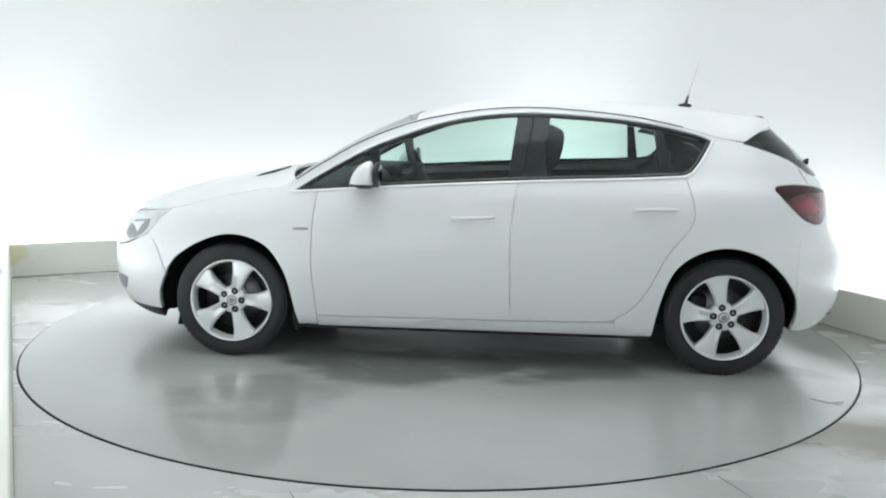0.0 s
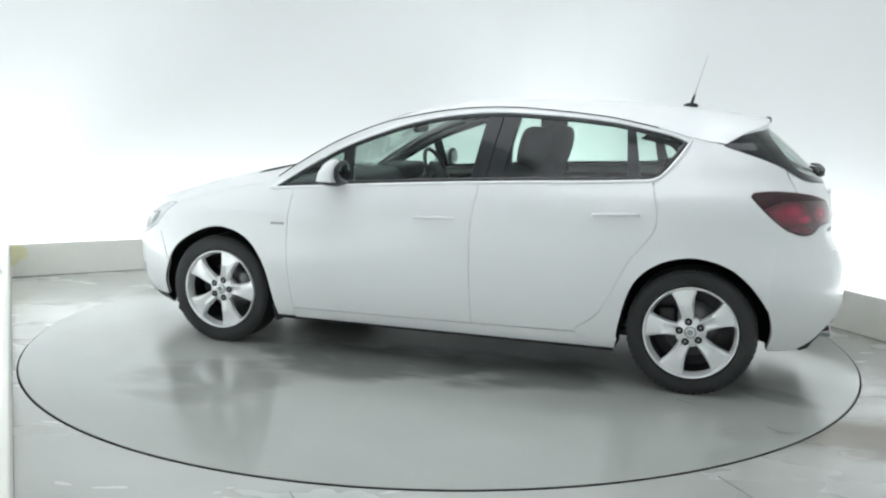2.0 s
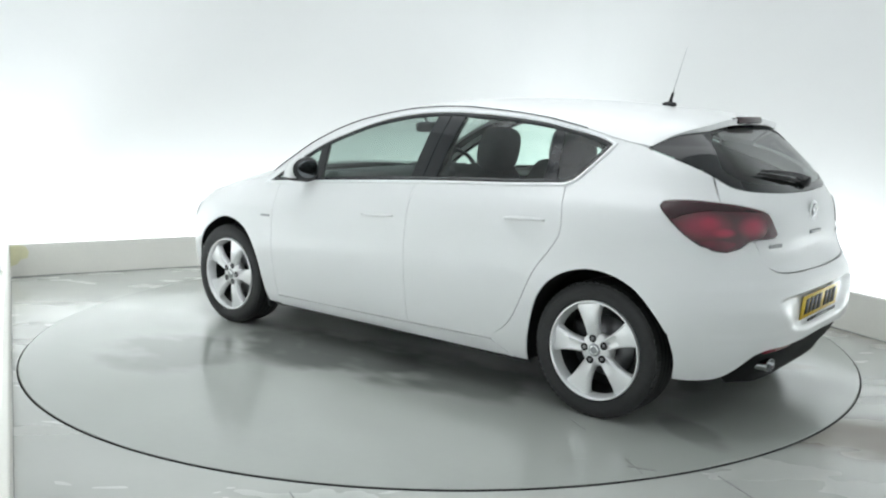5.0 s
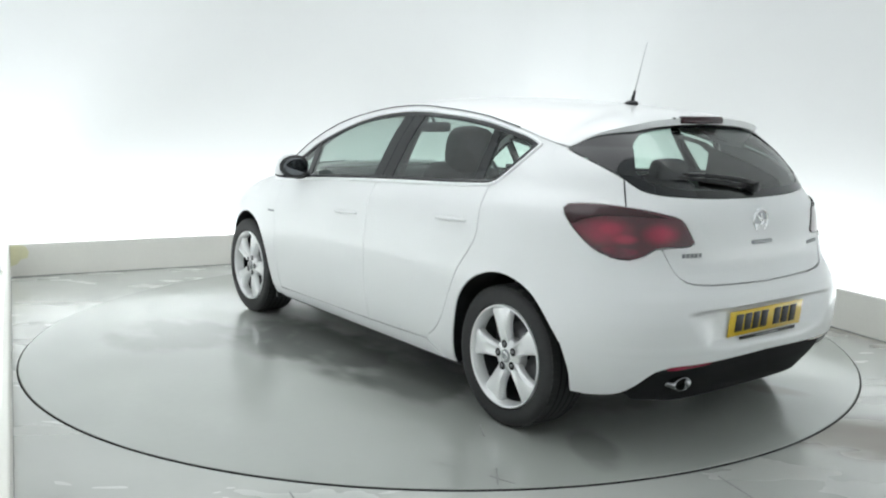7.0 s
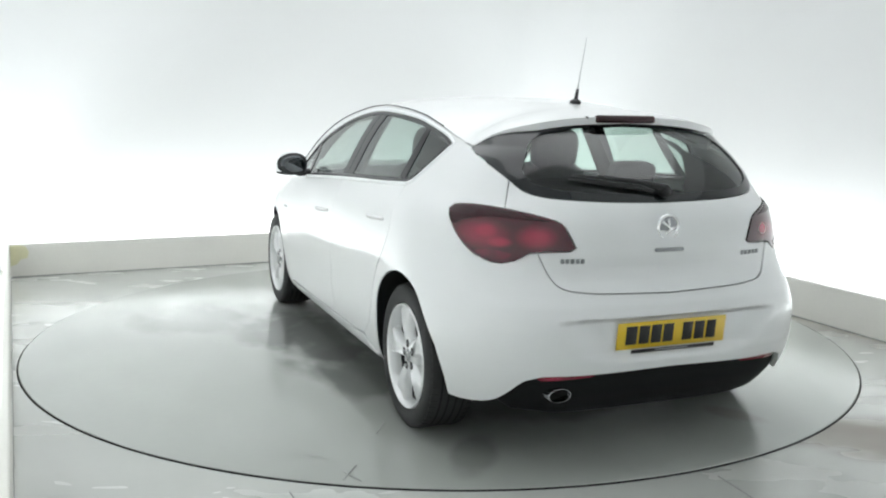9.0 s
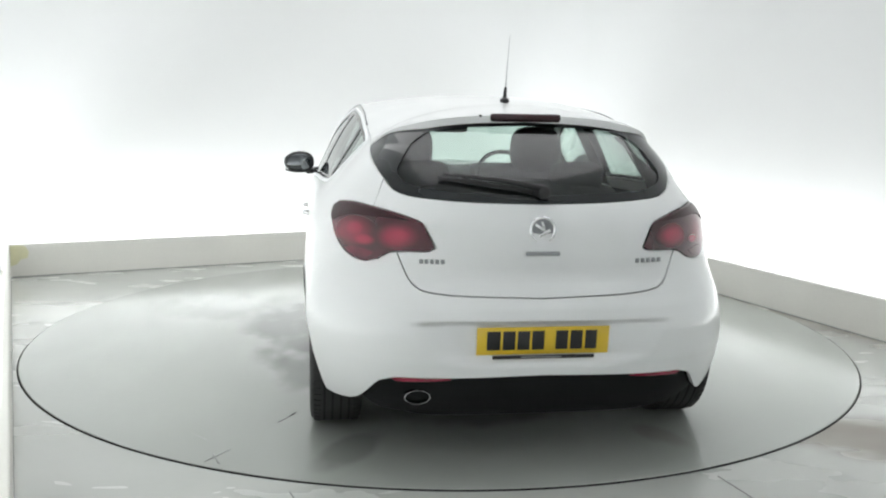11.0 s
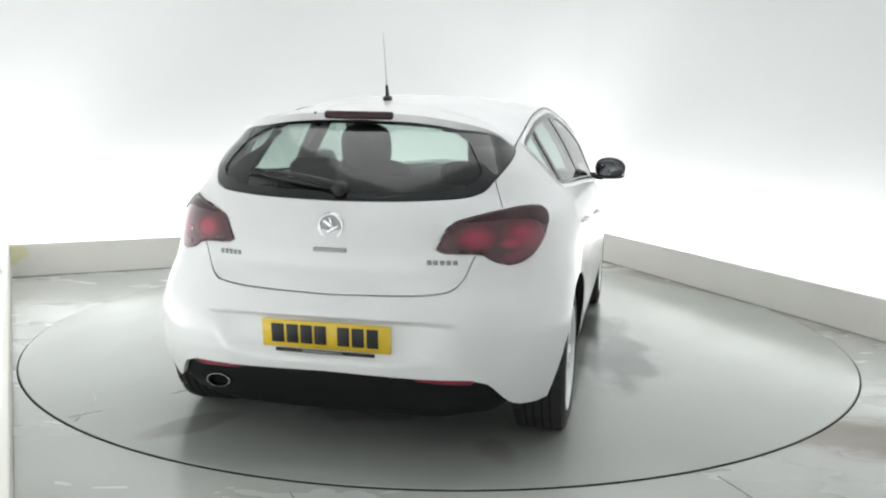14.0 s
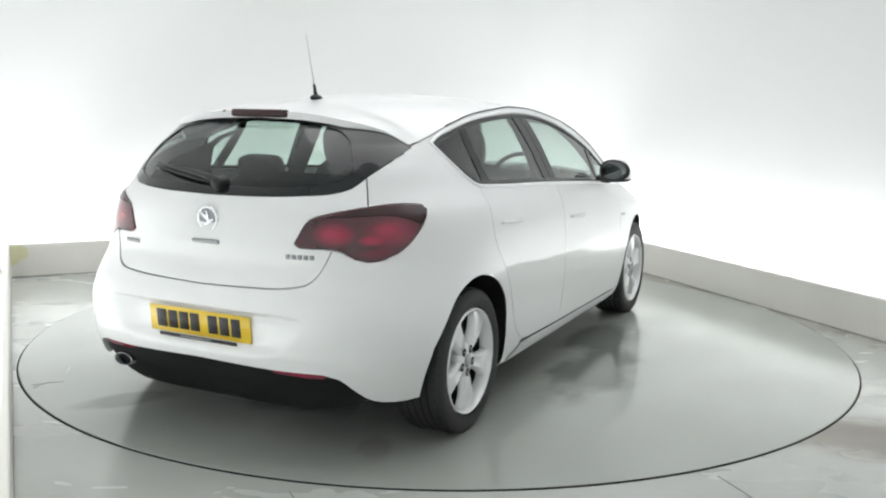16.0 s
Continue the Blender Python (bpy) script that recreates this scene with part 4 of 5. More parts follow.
for flip, fd, rd in ((1, front_doors[0], rear_doors[0]), (-1, front_doors[1], rear_doors[1])):
    ribbon("window_surround", inset(dlo, -0.007), side_point, side_normal, SATIN_TRIM, car, 0.014, 0.006, "bright metal window surround", flip)
    ribbon("window_seal", frame_in, side_point, side_normal, GLOSS_BLACK, car, 0.020, 0.001, "black window seal", flip)

    def pane(name, lo, hi, parent, material=GLASS, off=-0.004, label="green-tinted side glass", depth=0):
        poly = panes_in
        if lo:
            poly = clip(poly, slant(*lo, 1))
        if hi:
            poly = clip(poly, slant(*hi, -1))
        return sheet(name, poly, side_point, side_normal, material, parent, label, off, depth, flip, 0.06)
    pane("quarter_light", (0.575, 0.625), None, car)
    pane("door_glass", (-0.165, -0.215), (0.515, 0.565), fd)
    pane("door_glass", (-1.000, -0.968), (-0.335, -0.395), rd)
    pane("quarter_glass", None, (-1.080, -1.018), car)
    pane("window_pillar", (0.515, 0.565), (0.575, 0.625), car, GLOSS_BLACK, -0.001, "black window divider", 0.02)
    pane("window_pillar", (-0.245, -0.300), (-0.165, -0.215), fd, GLOSS_BLACK, -0.001, "black door pillar", 0.03)
    pane("window_pillar", (-0.335, -0.395), (-0.250, -0.305), rd, GLOSS_BLACK, -0.001, "black door pillar", 0.03)
    pane("window_pillar", (-1.080, -1.018), (-1.000, -0.968), rd, GLOSS_BLACK, -0.001, "black window divider", 0.02)
    # dark structure seen through the glass
    inner = loop(straight([(1.0, 0.930), (0.47, 0.965), (-0.22, 1.005), (-0.80, 1.030), (-1.15, 1.040), (-1.15, 0.80), (-1.05, 0.72), (-0.93, 0.52), (-0.91, 0.30), (0.93, 0.30), (0.95, 0.60)]))
    sheet("door_lining", inner, side_point, side_normal, TRIM, car, "dark inner door trim", -0.075, 0, flip, 0.12)
    cpil = loop(straight([(-1.06, 1.04), (-1.16, 1.10), (-1.215, 1.16), (-1.27, 1.215), (-1.24, 1.25), (-1.06, 1.285), (-1.10, 1.31), (-1.30, 1.265), (-1.38, 1.23), (-1.52, 1.17), (-1.66, 1.10), (-1.66, 0.80), (-1.06, 0.80)]))
    sheet("quarter_lining", cpil, side_point, side_normal, TRIM, car, "dark inner quarter trim", -0.05, 0, flip, 0.1)
    # B post inside
    post = loop(straight([(-0.19, 1.0), (-0.38, 1.0), (-0.36, 1.39), (-0.24, 1.39)]))
    sheet("pillar_lining", post, side_point, side_normal, TRIM, car, "dark inner pillar trim", -0.045, 0.0, flip, 0.06)
    # handles
    for hu, hz, owner in ((0.01, 0.822, fd), (-0.95, 0.888, rd)):
        c = side_point(hu, hz)
        nrm = side_normal(hu, hz)
        hb = bmesh.new()
        pts = []
        for k in range(13):
            s = k / 12 - 0.5
            rise = 0.002 + 0.020 * (1 - (2 * abs(s)) ** 4)
            q = side_point(hu - s * 0.23, hz - s * 0.010 * (-1)) + nrm * rise
            pts.append(q * Vector((1, flip, 1)))
        hb = tube_bm(pts, [0.006 + 0.0045 * (1 - (2 * abs(k / 12 - 0.5)) ** 2) for k in range(13)], 10)
        part("door_handle", hb, WHITE, owner, "body-coloured door handle")
        cup = loop(spline([(hu - 0.10, hz), (hu - 0.05, hz + 0.024), (hu + 0.05, hz + 0.020), (hu + 0.10, hz - 0.006), (hu + 0.04, hz - 0.028), (hu - 0.05, hz - 0.024), (hu - 0.10, hz)], 0.015))
        sheet("handle_cup", cup, side_point, side_normal, WHITE, owner, "", -0.0015, 0.01, flip, 0.03)
    # small side badge on the wing
    badge = loop(straight([(0.988, 0.743), (0.908, 0.745), (0.908, 0.732), (0.988, 0.731)]))
    sheet("side_badge", badge, side_point, side_normal, GREY_MARK, car, "small grey side badge", 0.003, 0.004, flip, 0.04)
    # black lips inside the wheel arches
    for arch, wx in ((front_arch, 1.3425), (rear_arch, -1.3425)):
        lb = bmesh.new()
        rws = []
        for u, z in spline(arch):
            p = side_point(u, z) - side_normal(u, z) * 0.003
            to = Vector((wx - p.x, 0, 0.32 - p.z)).normalized() * 0.003
            rws.append([lb.verts.new((p + to + Vector((0, dy, 0))) * Vector((1, flip, 1))) for dy in (0.0, -0.03, -0.16)])
        for p, q in zip(rws, rws[1:]):
            for k in (0, 1):
                lb.faces.new((p[k], p[k + 1], q[k + 1], q[k]))
        part("arch_lip", lb, MATT_BLACK, car, "black inner wheel arch lip")
    # wheel housings and mud flaps
    for wx in (1.3425, -1.3425):
        hb = bmesh.new()
        rws = []
        for k in range(25):
            a = radians(-14 + 208 * k / 24)
            reach = 0.852 - 0.10 * max(0, (math.cos(a) if wx > 0 else -math.cos(a)) - 0.35)
            rws.append([hb.verts.new((wx + 0.392 * math.cos(a), flip * yy, 0.325 + 0.382 * math.sin(a))) for yy in (0.60, reach)])
        for p, q in zip(rws, rws[1:]):
            hb.faces.new((p[0], p[1], q[1], q[0]))
        cen = hb.verts.new((wx, flip * 0.60, 0.325))
        for p, q in zip(rws, rws[1:]):
            hb.faces.new((p[0], q[0], cen))
        part("wheel_housing", hb, MATT_BLACK, car, "black wheel arch liner")
        if wx < 0:
            continue
        part("wheel_deflector", box_bm(0.03, 0.16, 0.07, pose(wx + 0.325, flip * 0.735, 0.185, 0, -14, 0), 0.008), MATT_BLACK, car, "black air deflector ahead of the wheel")
        flap = box_bm(0.02, 0.20, 0.10, pose(wx - 0.345, flip * 0.75, 0.205, 0, 12, 0), 0.006)
        part("mud_flap", flap, BLACK, car, "black mud flap")


# wheels
def build_wheel(x, y, flip, turn, name_label):
    w = lathe_bm([(0.230, 0.085), (0.240, 0.108), (0.272, 0.114), (0.300, 0.108), (0.313, 0.092), (0.3175, 0.070), (0.3175, -0.070), (0.313, -0.092), (0.300, -0.108), (0.245, -0.108), (0.232, -0.085)], 72)
    wheel = auto(part("wheel", w, RUBBER, car, name_label), 50)
    for gy in (-0.052, -0.018, 0.018, 0.052):
        part("tread_groove", lathe_bm([(0.3179, gy - 0.0045), (0.3179, gy + 0.0045)], 72), GAP, wheel, "dark tread groove")
    blocks = bmesh.new()
    for k in range(60):
        a = 2 * math.pi * k / 60
        for gy in (-0.082, 0.082):
            m = Matrix.Rotation(-a, 4, "Y") @ Matrix.Translation((0.3155, gy, 0)) @ Matrix.Rotation(radians(10 if gy > 0 else -10), 4, "Z")
            join_b = bmesh.ops.create_cube(blocks, size=1, matrix=m @ Matrix.Diagonal((0.006, 0.030, 0.022, 1)))
    tagged(part("shoulder_tread", blocks, RUBBER, wheel, "tyre shoulder blocks", smooth=False), kind="stuff")
    rim = lathe_bm([(0.233, 0.098), (0.231, 0.110), (0.227, 0.112), (0.222, 0.107), (0.219, 0.096), (0.214, 0.080), (0.209, 0.052)], 72)
    part("rim", rim, ALLOY, wheel, "silver alloy rim")
    # alloy barrel coloured dark, for the shade between the spokes
    part("rim_barrel", lathe_bm([(0.2088, 0.0518), (0.204, 0.02), (0.198, -0.02), (0.198, -0.10)], 72), DARK_METAL, wheel, "inner rim with its shade put in as dark metal")
    part("brake_disc", lathe_bm([(0.04, -0.02), (0.142, -0.02), (0.142, -0.042), (0.04, -0.042)], 48), STEEL, wheel, "grey brake disc")
    part("brake_caliper", box_bm(0.10, 0.05, 0.15, pose(0.125, -0.015, 0.03), 0.02), DARK_METAL, wheel, "dark brake caliper")
    part("wheel_back", lathe_bm([(0.002, -0.05), (0.205, -0.05)], 48), BLACK, wheel, "dark wheel interior")
    for k in range(5):
        a = radians(turn + 72 * k)
        bm = bmesh.new()
        rows = []
        for s in [i / 10 for i in range(11)]:
            r = 0.035 + 0.184 * s
            half = 0.026 + 0.013 * s + 0.030 * s**3.2
            top = 0.082 + 0.010 * s + 0.012 * math.sin(math.pi * s)
            rows.append([bm.verts.new((r, top - 0.038, -half * 1.08)), bm.verts.new((r, top - 0.008, -half)), bm.verts.new((r, top, -half * 0.72)), bm.verts.new((r, top - 0.013 * (1 - 0.4 * s), 0)),
                         bm.verts.new((r, top, half * 0.72)), bm.verts.new((r, top - 0.008, half)), bm.verts.new((r, top - 0.038, half * 1.08))])
        for p, q in zip(rows, rows[1:]):
            for j in range(6):
                bm.faces.new((p[j], p[j + 1], q[j + 1], q[j]))
        bmesh.ops.recalc_face_normals(bm, faces=bm.faces)
        bmesh.ops.transform(bm, matrix=Matrix.Rotation(-a, 4, "Y"), verts=bm.verts)
        auto(part("spoke", bm, ALLOY, wheel, "tapered silver spoke"), 55)
    hub = lathe_bm([(0.0005, 0.090), (0.03, 0.090), (0.070, 0.083), (0.078, 0.072), (0.078, 0.03)], 40)
    part("hub", hub, ALLOY, wheel)
    part("hub_cap", lathe_bm([(0.0005, 0.097), (0.024, 0.096), (0.030, 0.092), (0.031, 0.085)], 32), GREY_MARK, wheel, "grey centre cap")
    part("cap_emblem", lathe_bm([(0.016, 0.0975), (0.019, 0.0990), (0.022, 0.0972)], 24), CHROME, wheel, "small bright emblem ring")
    for k in range(5):
        a = radians(turn + 72 * k)
        nut = lathe_bm([(0.0005, 0.093), (0.0085, 0.093), (0.0095, 0.080)], 6)
        bmesh.ops.translate(nut, vec=(0.054 * math.cos(a), 0.0, 0.054 * math.sin(a)), verts=nut.verts)
        part("wheel_bolt", nut, STEEL, wheel, "dark wheel bolt")
        cup = lathe_bm([(0.0005, 0.0880), (0.0185, 0.0900)], 16)
        bmesh.ops.translate(cup, vec=(0.054 * math.cos(a), 0.0, 0.054 * math.sin(a)), verts=cup.verts)
        part("bolt_recess", cup, GAP, wheel)
    wheel.matrix_basis = pose(x, y, 0.318, 0, 0, 0 if flip > 0 else 180)


build_wheel(1.351, 0.776, 1, 36, "black tyre on a silver five-spoke alloy wheel")
build_wheel(-1.3425, 0.776, 1, 6, "black tyre on a silver five-spoke alloy wheel")
build_wheel(1.351, -0.776, -1, 20, "black tyre on a silver five-spoke alloy wheel")
build_wheel(-1.3425, -0.776, -1, 52, "black tyre on a silver five-spoke alloy wheel")

# underside, exhaust, aerial
part("underbody", box_bm(3.2, 1.2, 0.05, pose(0.1, 0, 0.225), 0.02), BLACK, car, "dark underbody")
part("sump", box_bm(1.75, 1.62, 0.06, pose(0.0, 0, 0.215), 0.02), BLACK, car, "dark underbody")
part("rear_axle", box_bm(0.10, 1.3, 0.10, pose(-1.34, 0, 0.30), 0.03), BLACK, car, "dark rear axle")
part("silencer", box_bm(0.28, 0.9, 0.16, pose(-1.78, 0.0, 0.30), 0.05), DARK_METAL, car, "dark exhaust silencer")
pipe = lathe_bm([(0.0365, 0.10), (0.0365, -0.06), (0.0385, -0.062), (0.0405, -0.056), (0.041, 0.10)], 28)
bmesh.ops.transform(pipe, matrix=pose(-1.950, 0.478, 0.298) @ Matrix.Rotation(radians(-90), 4, "Z") @ Matrix.Diagonal((1.28, 1, 0.70, 1)), verts=pipe.verts)
exhaust = part("exhaust_tip", pipe, DULL_CHROME, car, "oval chrome exhaust tip")
hole = lathe_bm([(0.0005, -0.02), (0.036, -0.02)], 24)
bmesh.ops.transform(hole, matrix=pose(-1.950, 0.478, 0.298) @ Matrix.Rotation(radians(-90), 4, "Z") @ Matrix.Diagonal((1.28, 1, 0.70, 1)), verts=hole.verts)
part("exhaust_bore", hole, GAP, exhaust, "black disc inside the tip")
aerial = part("aerial", tube_bm([(-1.235, 0, 1.470), (-1.25, 0, 1.53), (-1.305, 0, 1.728)], [0.005, 0.0022, 0.0011], 8), MAST, car, "thin grey roof aerial with a black foot")
base = bmesh.new()
bmesh.ops.create_uvsphere(base, u_segments=16, v_segments=8, radius=1, matrix=pose(-1.225, 0, 1.438) @ Matrix.Diagonal((0.042, 0.020, 0.016, 1)))
part("aerial_foot", base, BLACK, aerial, "black rubber foot")
part("aerial_stub", tube_bm([(-1.228, 0, 1.446), (-1.242, 0, 1.500)], [0.010, 0.006], 10), BLACK, aerial)

# roof joints: thin dark lines beside the rails
for flip in (1, -1):
    bm = tube_bm([(p.x, flip * (p.y + 0.001), p.z + 0.001) for p in edge3 if -1.12 < p.x < 1.0], 0.0030, 6)
    part("roof_joint", bm, GLOSS_BLACK, car, "black roof joint strip")

# high brake lamp in the spoiler
hb = box_bm(0.03, 0.30, 0.034, pose(-1.657, 0, 1.366, 0, 12, 0), 0.013, 3)
for v in hb.verts:
    v.co.x += 0.012 * (v.co.y / 0.16) ** 2
part("high_brake_lamp", hb, DARK_RED, car, "dark red high brake lamp")
nz = box_bm(0.014, 0.012, 0.010, pose(-1.648, 0.19, 1.372), 0.003)
part("washer_jet", nz, BLACK, car, "black washer jet")

# tailgate fittings
def rear_at(y, z, off=0.0, f=gate_point):
    lo, hi = UC, -1.2
    for _ in range(40):
        mid = (lo + hi) / 2
        if f(mid, z).y < abs(y):
            lo = mid
        else:
            hi = mid
    u = lo
    p = f(u, z) + point_normal(f)(u, z) * off
    p.y = math.copysign(p.y, y) if y else 0.0
    return p


# tip of the front wiper over the cowl
part("front_wiper", tube_bm([Vector((1.335, 0.455, 0.972)), Vector((1.285, 0.43, 0.988)), Vector((1.23, 0.40, 1.003)), Vector((1.172, 0.23, 1.028))], [0.004, 0.012, 0.013, 0.005], 8), BLACK, car, "black front wiper blade")

# rear wiper
arm = [rear_at(y, z, o, side_point) for y, z, o in ((-0.012, 1.078, 0.030), (0.06, 1.092, 0.034), (0.16, 1.108, 0.032), (0.27, 1.122, 0.026), (0.37, 1.134, 0.020))]
wiper = part("rear_wiper", tube_bm(arm, [0.015, 0.012, 0.010, 0.008, 0.004], 10), BLACK, car, "black rear wiper arm")
blade = [rear_at(y, z, 0.010, side_point) for y, z in ((0.03, 1.080), (0.13, 1.094), (0.25, 1.110), (0.39, 1.128))]
part("wiper_blade", tube_bm(blade, [0.006, 0.010, 0.010, 0.005], 8), RUBBER, wiper)
pv = lathe_bm([(0.0005, -0.03), (0.022, -0.028), (0.028, -0.01), (0.030, 0.03)], 20)
bmesh.ops.transform(pv, matrix=Matrix.Translation(rear_at(-0.012, 1.078, 0.012, side_point)) @ Matrix.Rotation(radians(-90), 4, "Z"), verts=pv.verts)
part("wiper_pivot", pv, BLACK, wiper)

em = lathe_bm([(0.040, 0.0), (0.044, -0.006), (0.050, -0.007), (0.054, 0.002)], 40)
bmesh.ops.transform(em, matrix=Matrix.Translation(rear_at(0, 0.945)) @ pose(0, 0, 0, 0, -6, -90), verts=em.verts)
part("badge_ring", em, CHROME, tailgate, "round bright badge ring")
fc = lathe_bm([(0.0005, 0.0), (0.041, 0.001)], 32)
bmesh.ops.transform(fc, matrix=Matrix.Translation(rear_at(0, 0.945, 0.003)) @ pose(0, 0, 0, 0, -6, -90), verts=fc.verts)
part("badge_face", fc, GREY_MARK, tailgate, "grey badge face")
for dy, dz, ww, hh, rot in ((0.010, 0.008, 0.05, 0.012, 35), (-0.008, -0.012, 0.05, 0.012, -30), (0.0, 0.018, 0.03, 0.010, 70)):
    c = rear_at(0, 0.945, 0.006)
    part("badge_shape", box_bm(0.004, ww, hh, Matrix.Translation(c + Vector((0, dy, dz))) @ Matrix.Rotation(radians(rot), 4, "X"), 0.002, 1), CHROME, tailgate, "plain bright shape on the badge")
part("gate_handle", box_bm(0.016, 0.135, 0.016, Matrix.Translation(rear_at(0, 0.856, 0.004)), 0.005), GREY_MARK, tailgate, "grey tailgate pull under the badge")
for yy, width, nbar in ((-0.435, 0.12, 5), (0.425, 0.10, 5)):
    for k in range(nbar):
        y = yy + width * ((k + 0.5) / nbar - 0.5)
        z = 0.823
        p = rear_at(y, z, 0.003)
        yaw = 18 if y > 0 else -18
        part("lettering_bar", box_bm(0.004, width / nbar * 0.72, 0.017, Matrix.Translation(p) @ pose(0, 0, 0, 0, 0, -yaw), 0.001, 1), GREY_MARK, tailgate, "plain grey bar in place of lettering")

# number plate with bars in place of characters
plate = part("number_plate", box_bm(0.006, 0.520, 0.111, pose(-2.056, 0, 0.527, 0, -6, 0), 0.002, 1), YELLOW, rear_bumper, "yellow rear number plate")
for k, (y, w) in enumerate(((0.195, 0.052), (0.135, 0.048), (0.078, 0.048), (0.021, 0.048), (-0.072, 0.048), (-0.130, 0.048), (-0.188, 0.046))):
    part("plate_bar", box_bm(0.004, w, 0.076, pose(-2.0595, y, 0.529, 0, -6, 0), 0.001, 1), INK, plate, "plain black bar in place of a character")
part("plate_strip", box_bm(0.004, 0.40, 0.014, pose(-2.068, 0, 0.466, 0, -6, 0), 0.001, 1), INK, plate, "black dealer strip under the plate")
part("plate_strip_mark", box_bm(0.003, 0.16, 0.006, pose(-2.0705, 0.01, 0.466, 0, -6, 0), 0.001, 1), GREY_MARK, plate, "pale bar in place of small lettering")

# door mirrors
for flip in (1, -1):
    bm = bmesh.new()
    bmesh.ops.create_uvsphere(bm, u_segments=24, v_segments=14, radius=1)
    for v in bm.verts:
        x, y, z = v.co
        k = 1 - 0.20 * max(-y, 0)
        bx = (0.112 if x > 0 else 0.030) * x
        zz = 0.118 * z ** 0.9 if z > 0 else 0.012 * z
        v.co = Vector((0.555 + bx * (1 - 0.25 * max(z, 0)) * k, flip * (0.955 + 0.090 * math.copysign(abs(y) ** 0.8, y)), 0.998 + zz * k))
    mirror = part("door_mirror", bm, WHITE, car, "white door mirror with a black lower shell")
    bm = bmesh.new()
    bmesh.ops.create_uvsphere(bm, u_segments=24, v_segments=14, radius=1)
    for v in bm.verts:
        x, y, z = v.co
        v.co = Vector((0.558 + (0.116 if x > 0 else 0.034) * x, flip * (0.953 + 0.092 * y), 0.992 + 0.020 * z))
    part("mirror_shell", bm, BLACK, mirror, "black lower mirror shell")
    for nm, mt, lab, sx, sy, sz, px in (("mirror_rim", BLACK, "black mirror rim", 0.020, 0.094, 0.068, 0.520), ("mirror_glass", MIRROR, "mirror glass", 0.007, 0.076, 0.051, 0.5045)):
        bm = bmesh.new()
        bmesh.ops.create_uvsphere(bm, u_segments=28, v_segments=14, radius=1)
        for v in bm.verts:
            x, y, z = v.co
            k = 1 - 0.22 * max(y, 0)
            v.co = Vector((px + sx * x, flip * (0.955 + sy * math.copysign(abs(y) ** 0.8, y)), 1.043 + sz * math.copysign(abs(z) ** 0.8, z) * k))
        part(nm, bm, mt, mirror, lab)
    g = box_bm(0.09, 0.14, 0.035, pose(0.60, flip * 0.845, 0.988, flip * -8, 0, 0), 0.014, 3)
    part("mirror_foot", g, BLACK, mirror, "black mirror foot")

# ---- inside the car ----
def cushion(sx, sy, sz, m, n=5.0):
    bm = bmesh.new()
    bmesh.ops.create_cube(bm, size=1)
    bmesh.ops.subdivide_edges(bm, edges=bm.edges[:], cuts=6, use_grid_fill=True)
    for v in bm.verts:
        c = v.co * 2
        r = (abs(c.x) ** n + abs(c.y) ** n + abs(c.z) ** n) ** (1 / n)
        v.co = c / max(r, 1e-6) * max(abs(c.x), abs(c.y), abs(c.z)) * 0.5
    bmesh.ops.scale(bm, vec=(sx, sy, sz), verts=bm.verts)
    bmesh.ops.transform(bm, matrix=m, verts=bm.verts)
    return bm


for sy in (0.36, -0.36):
    seat = part("front_seat", cushion(0.52, 0.50, 0.20, pose(0.16, sy, 0.52, 0, -6, 0)), CLOTH, car, "charcoal cloth front seat")
    part("seat_back", cushion(0.17, 0.50, 0.62, pose(-0.26, sy, 0.80, 0, -18, 0)), CLOTH, seat)
    part("headrest", cushion(0.15, 0.28, 0.25, pose(-0.40, sy, 1.180, 0, -12, 0), 3.2), CLOTH, seat)
    for k in (-0.06, 0.06):
        part("headrest_post", tube_bm([(-0.36, sy + k, 1.04), (-0.39, sy + k, 1.13)], 0.007, 6), CHROME, seat)
bench = part("rear_bench", cushion(0.50, 1.28, 0.20, pose(-0.72, 0, 0.52, 0, -6, 0)), CLOTH, car, "charcoal cloth rear bench")
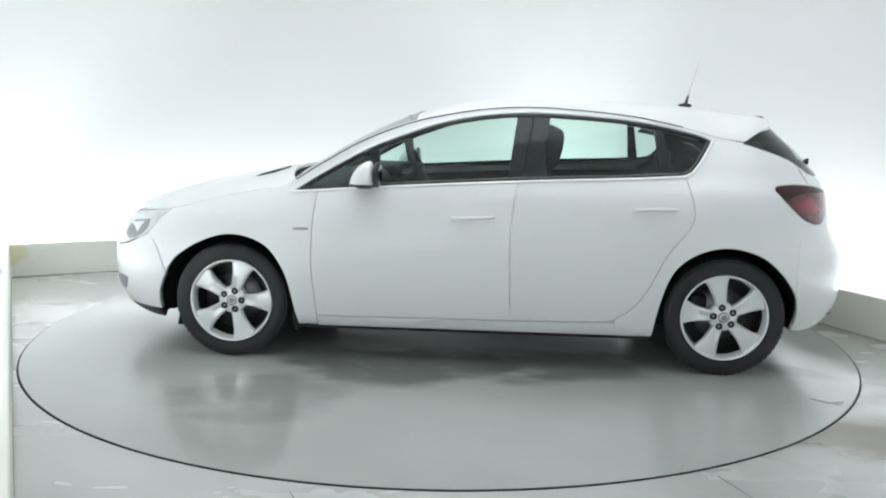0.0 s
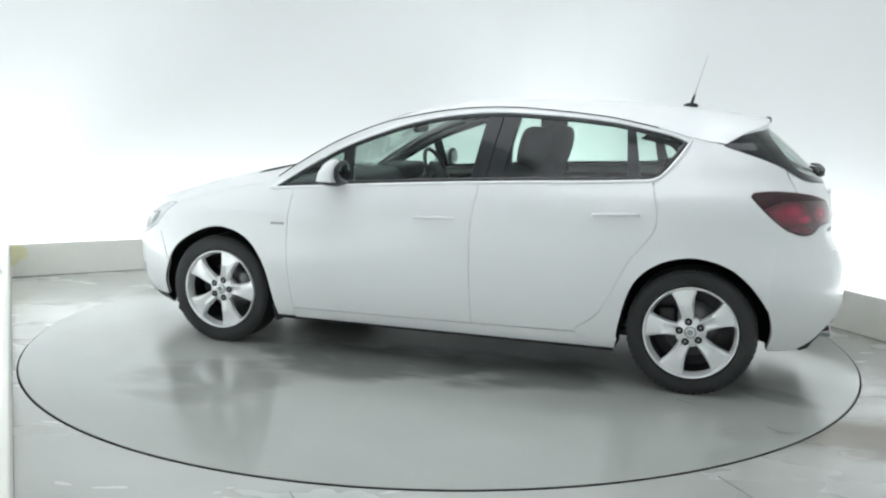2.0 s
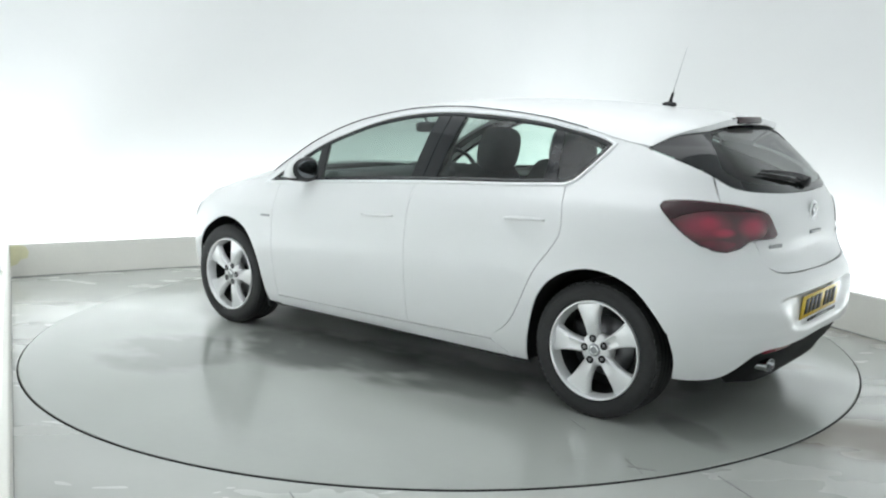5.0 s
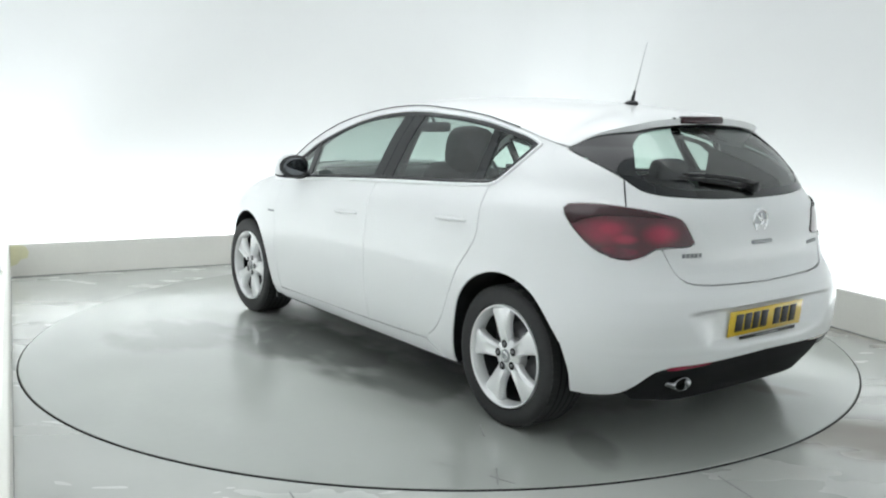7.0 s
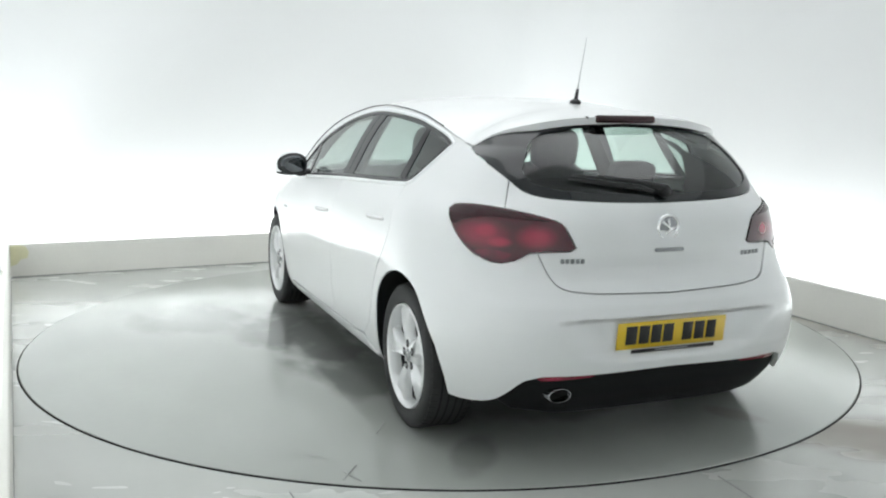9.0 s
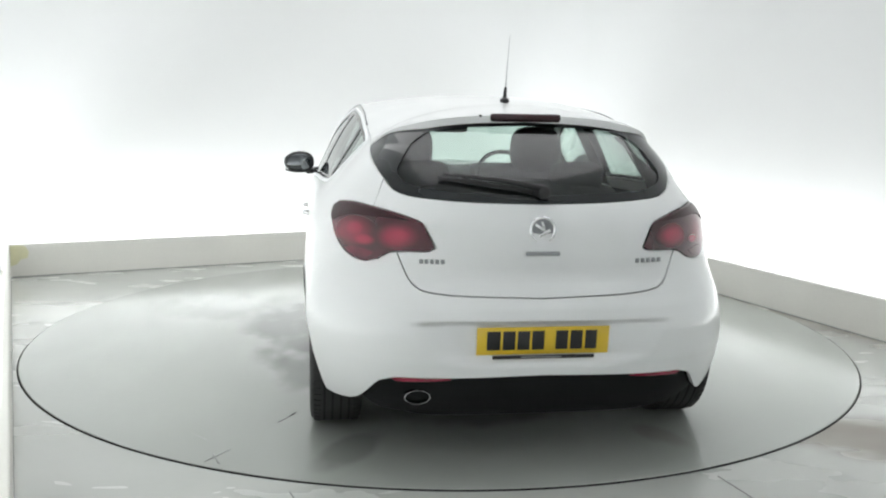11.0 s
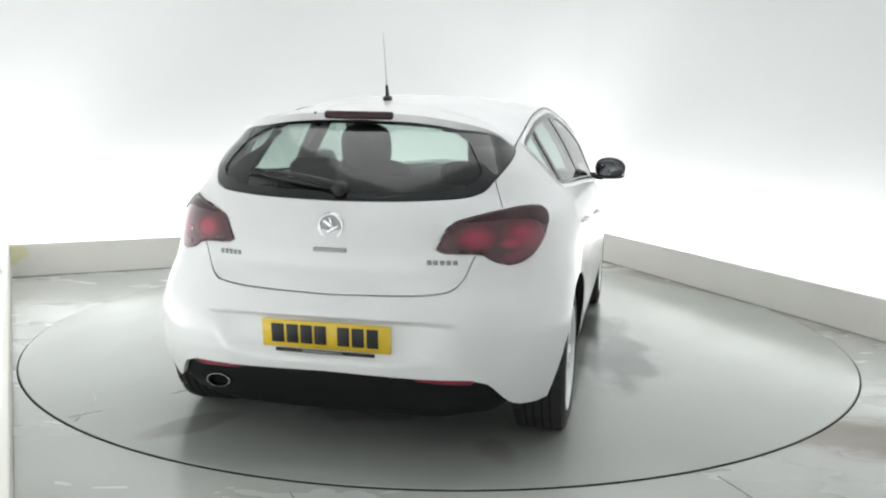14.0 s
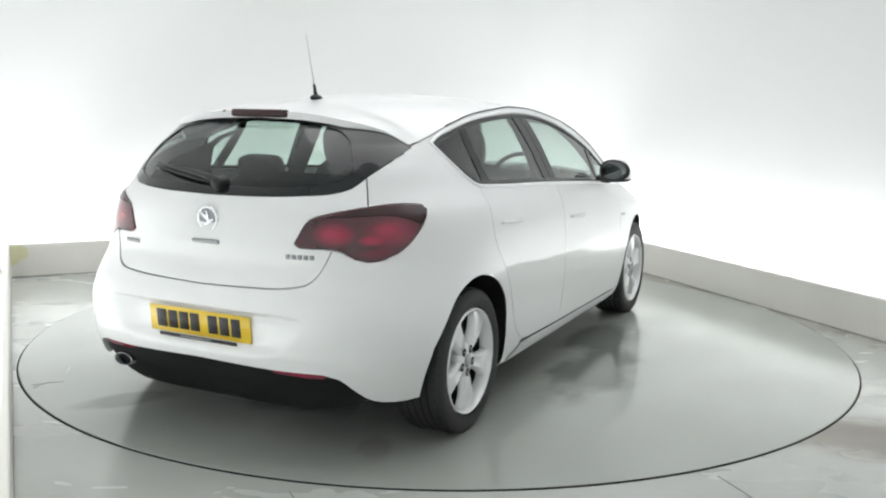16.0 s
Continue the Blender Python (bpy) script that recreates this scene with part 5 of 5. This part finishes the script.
part("seat_back", cushion(0.16, 1.28, 0.62, pose(-1.06, 0, 0.78, 0, -24, 0)), CLOTH, bench)
for sy in (0.37, -0.37):
    part("headrest", cushion(0.09, 0.25, 0.16, pose(-1.165, sy, 1.075, 0, -14, 0)), CLOTH, bench)
part("parcel_shelf", box_bm(0.56, 1.10, 0.025, pose(-1.50, 0, 0.985, 0, 0, 0), 0.008), TRIM, car, "dark parcel shelf")
dash = part("dashboard", cushion(0.52, 1.44, 0.34, pose(0.86, 0, 0.83, 0, 6, 0)), TRIM, car, "dark moulded dashboard")
part("instrument_hood", cushion(0.22, 0.36, 0.10, pose(0.68, -0.36, 0.985)), TRIM, dash)
ring = lathe_bm([(0.172 + 0.014 * math.cos(a), 0.014 * math.sin(a)) for a in [2 * math.pi * k / 8 for k in range(8)]], 36, "Z", True)
bmesh.ops.transform(ring, matrix=pose(0.43, -0.36, 0.965, 0, -66, 0), verts=ring.verts)
wheel_s = part("steering_wheel", ring, TRIM, car, "dark steering wheel")
part("steering_hub", cushion(0.14, 0.16, 0.06, pose(0.44, -0.36, 0.965, 0, -66, 0)), TRIM, wheel_s)
part("steering_spoke", box_bm(0.04, 0.33, 0.02, pose(0.435, -0.36, 0.965, 0, -66, 0), 0.008), TRIM, wheel_s)
part("steering_column", tube_bm([(0.44, -0.36, 0.965), (0.70, -0.36, 0.82)], 0.035, 10), TRIM, wheel_s)
part("inside_mirror", cushion(0.035, 0.23, 0.065, pose(0.42, 0, 1.278)), TRIM, car, "dark inside mirror")
part("mirror_stalk", tube_bm([(0.43, 0, 1.30), (0.47, 0, 1.35)], 0.010, 6), TRIM, car)
part("cabin_floor", box_bm(2.6, 1.45, 0.04, pose(-0.30, 0, 0.30), 0.01), TRIM, car, "dark cabin carpet")
part("boot_lining", box_bm(0.55, 1.15, 0.03, pose(-1.55, 0, 0.55), 0.01), TRIM, car, "dark boot lining")
part("bulkhead", box_bm(0.04, 1.45, 0.55, pose(1.10, 0, 0.62), 0.01), TRIM, car, "dark bulkhead")

motions()
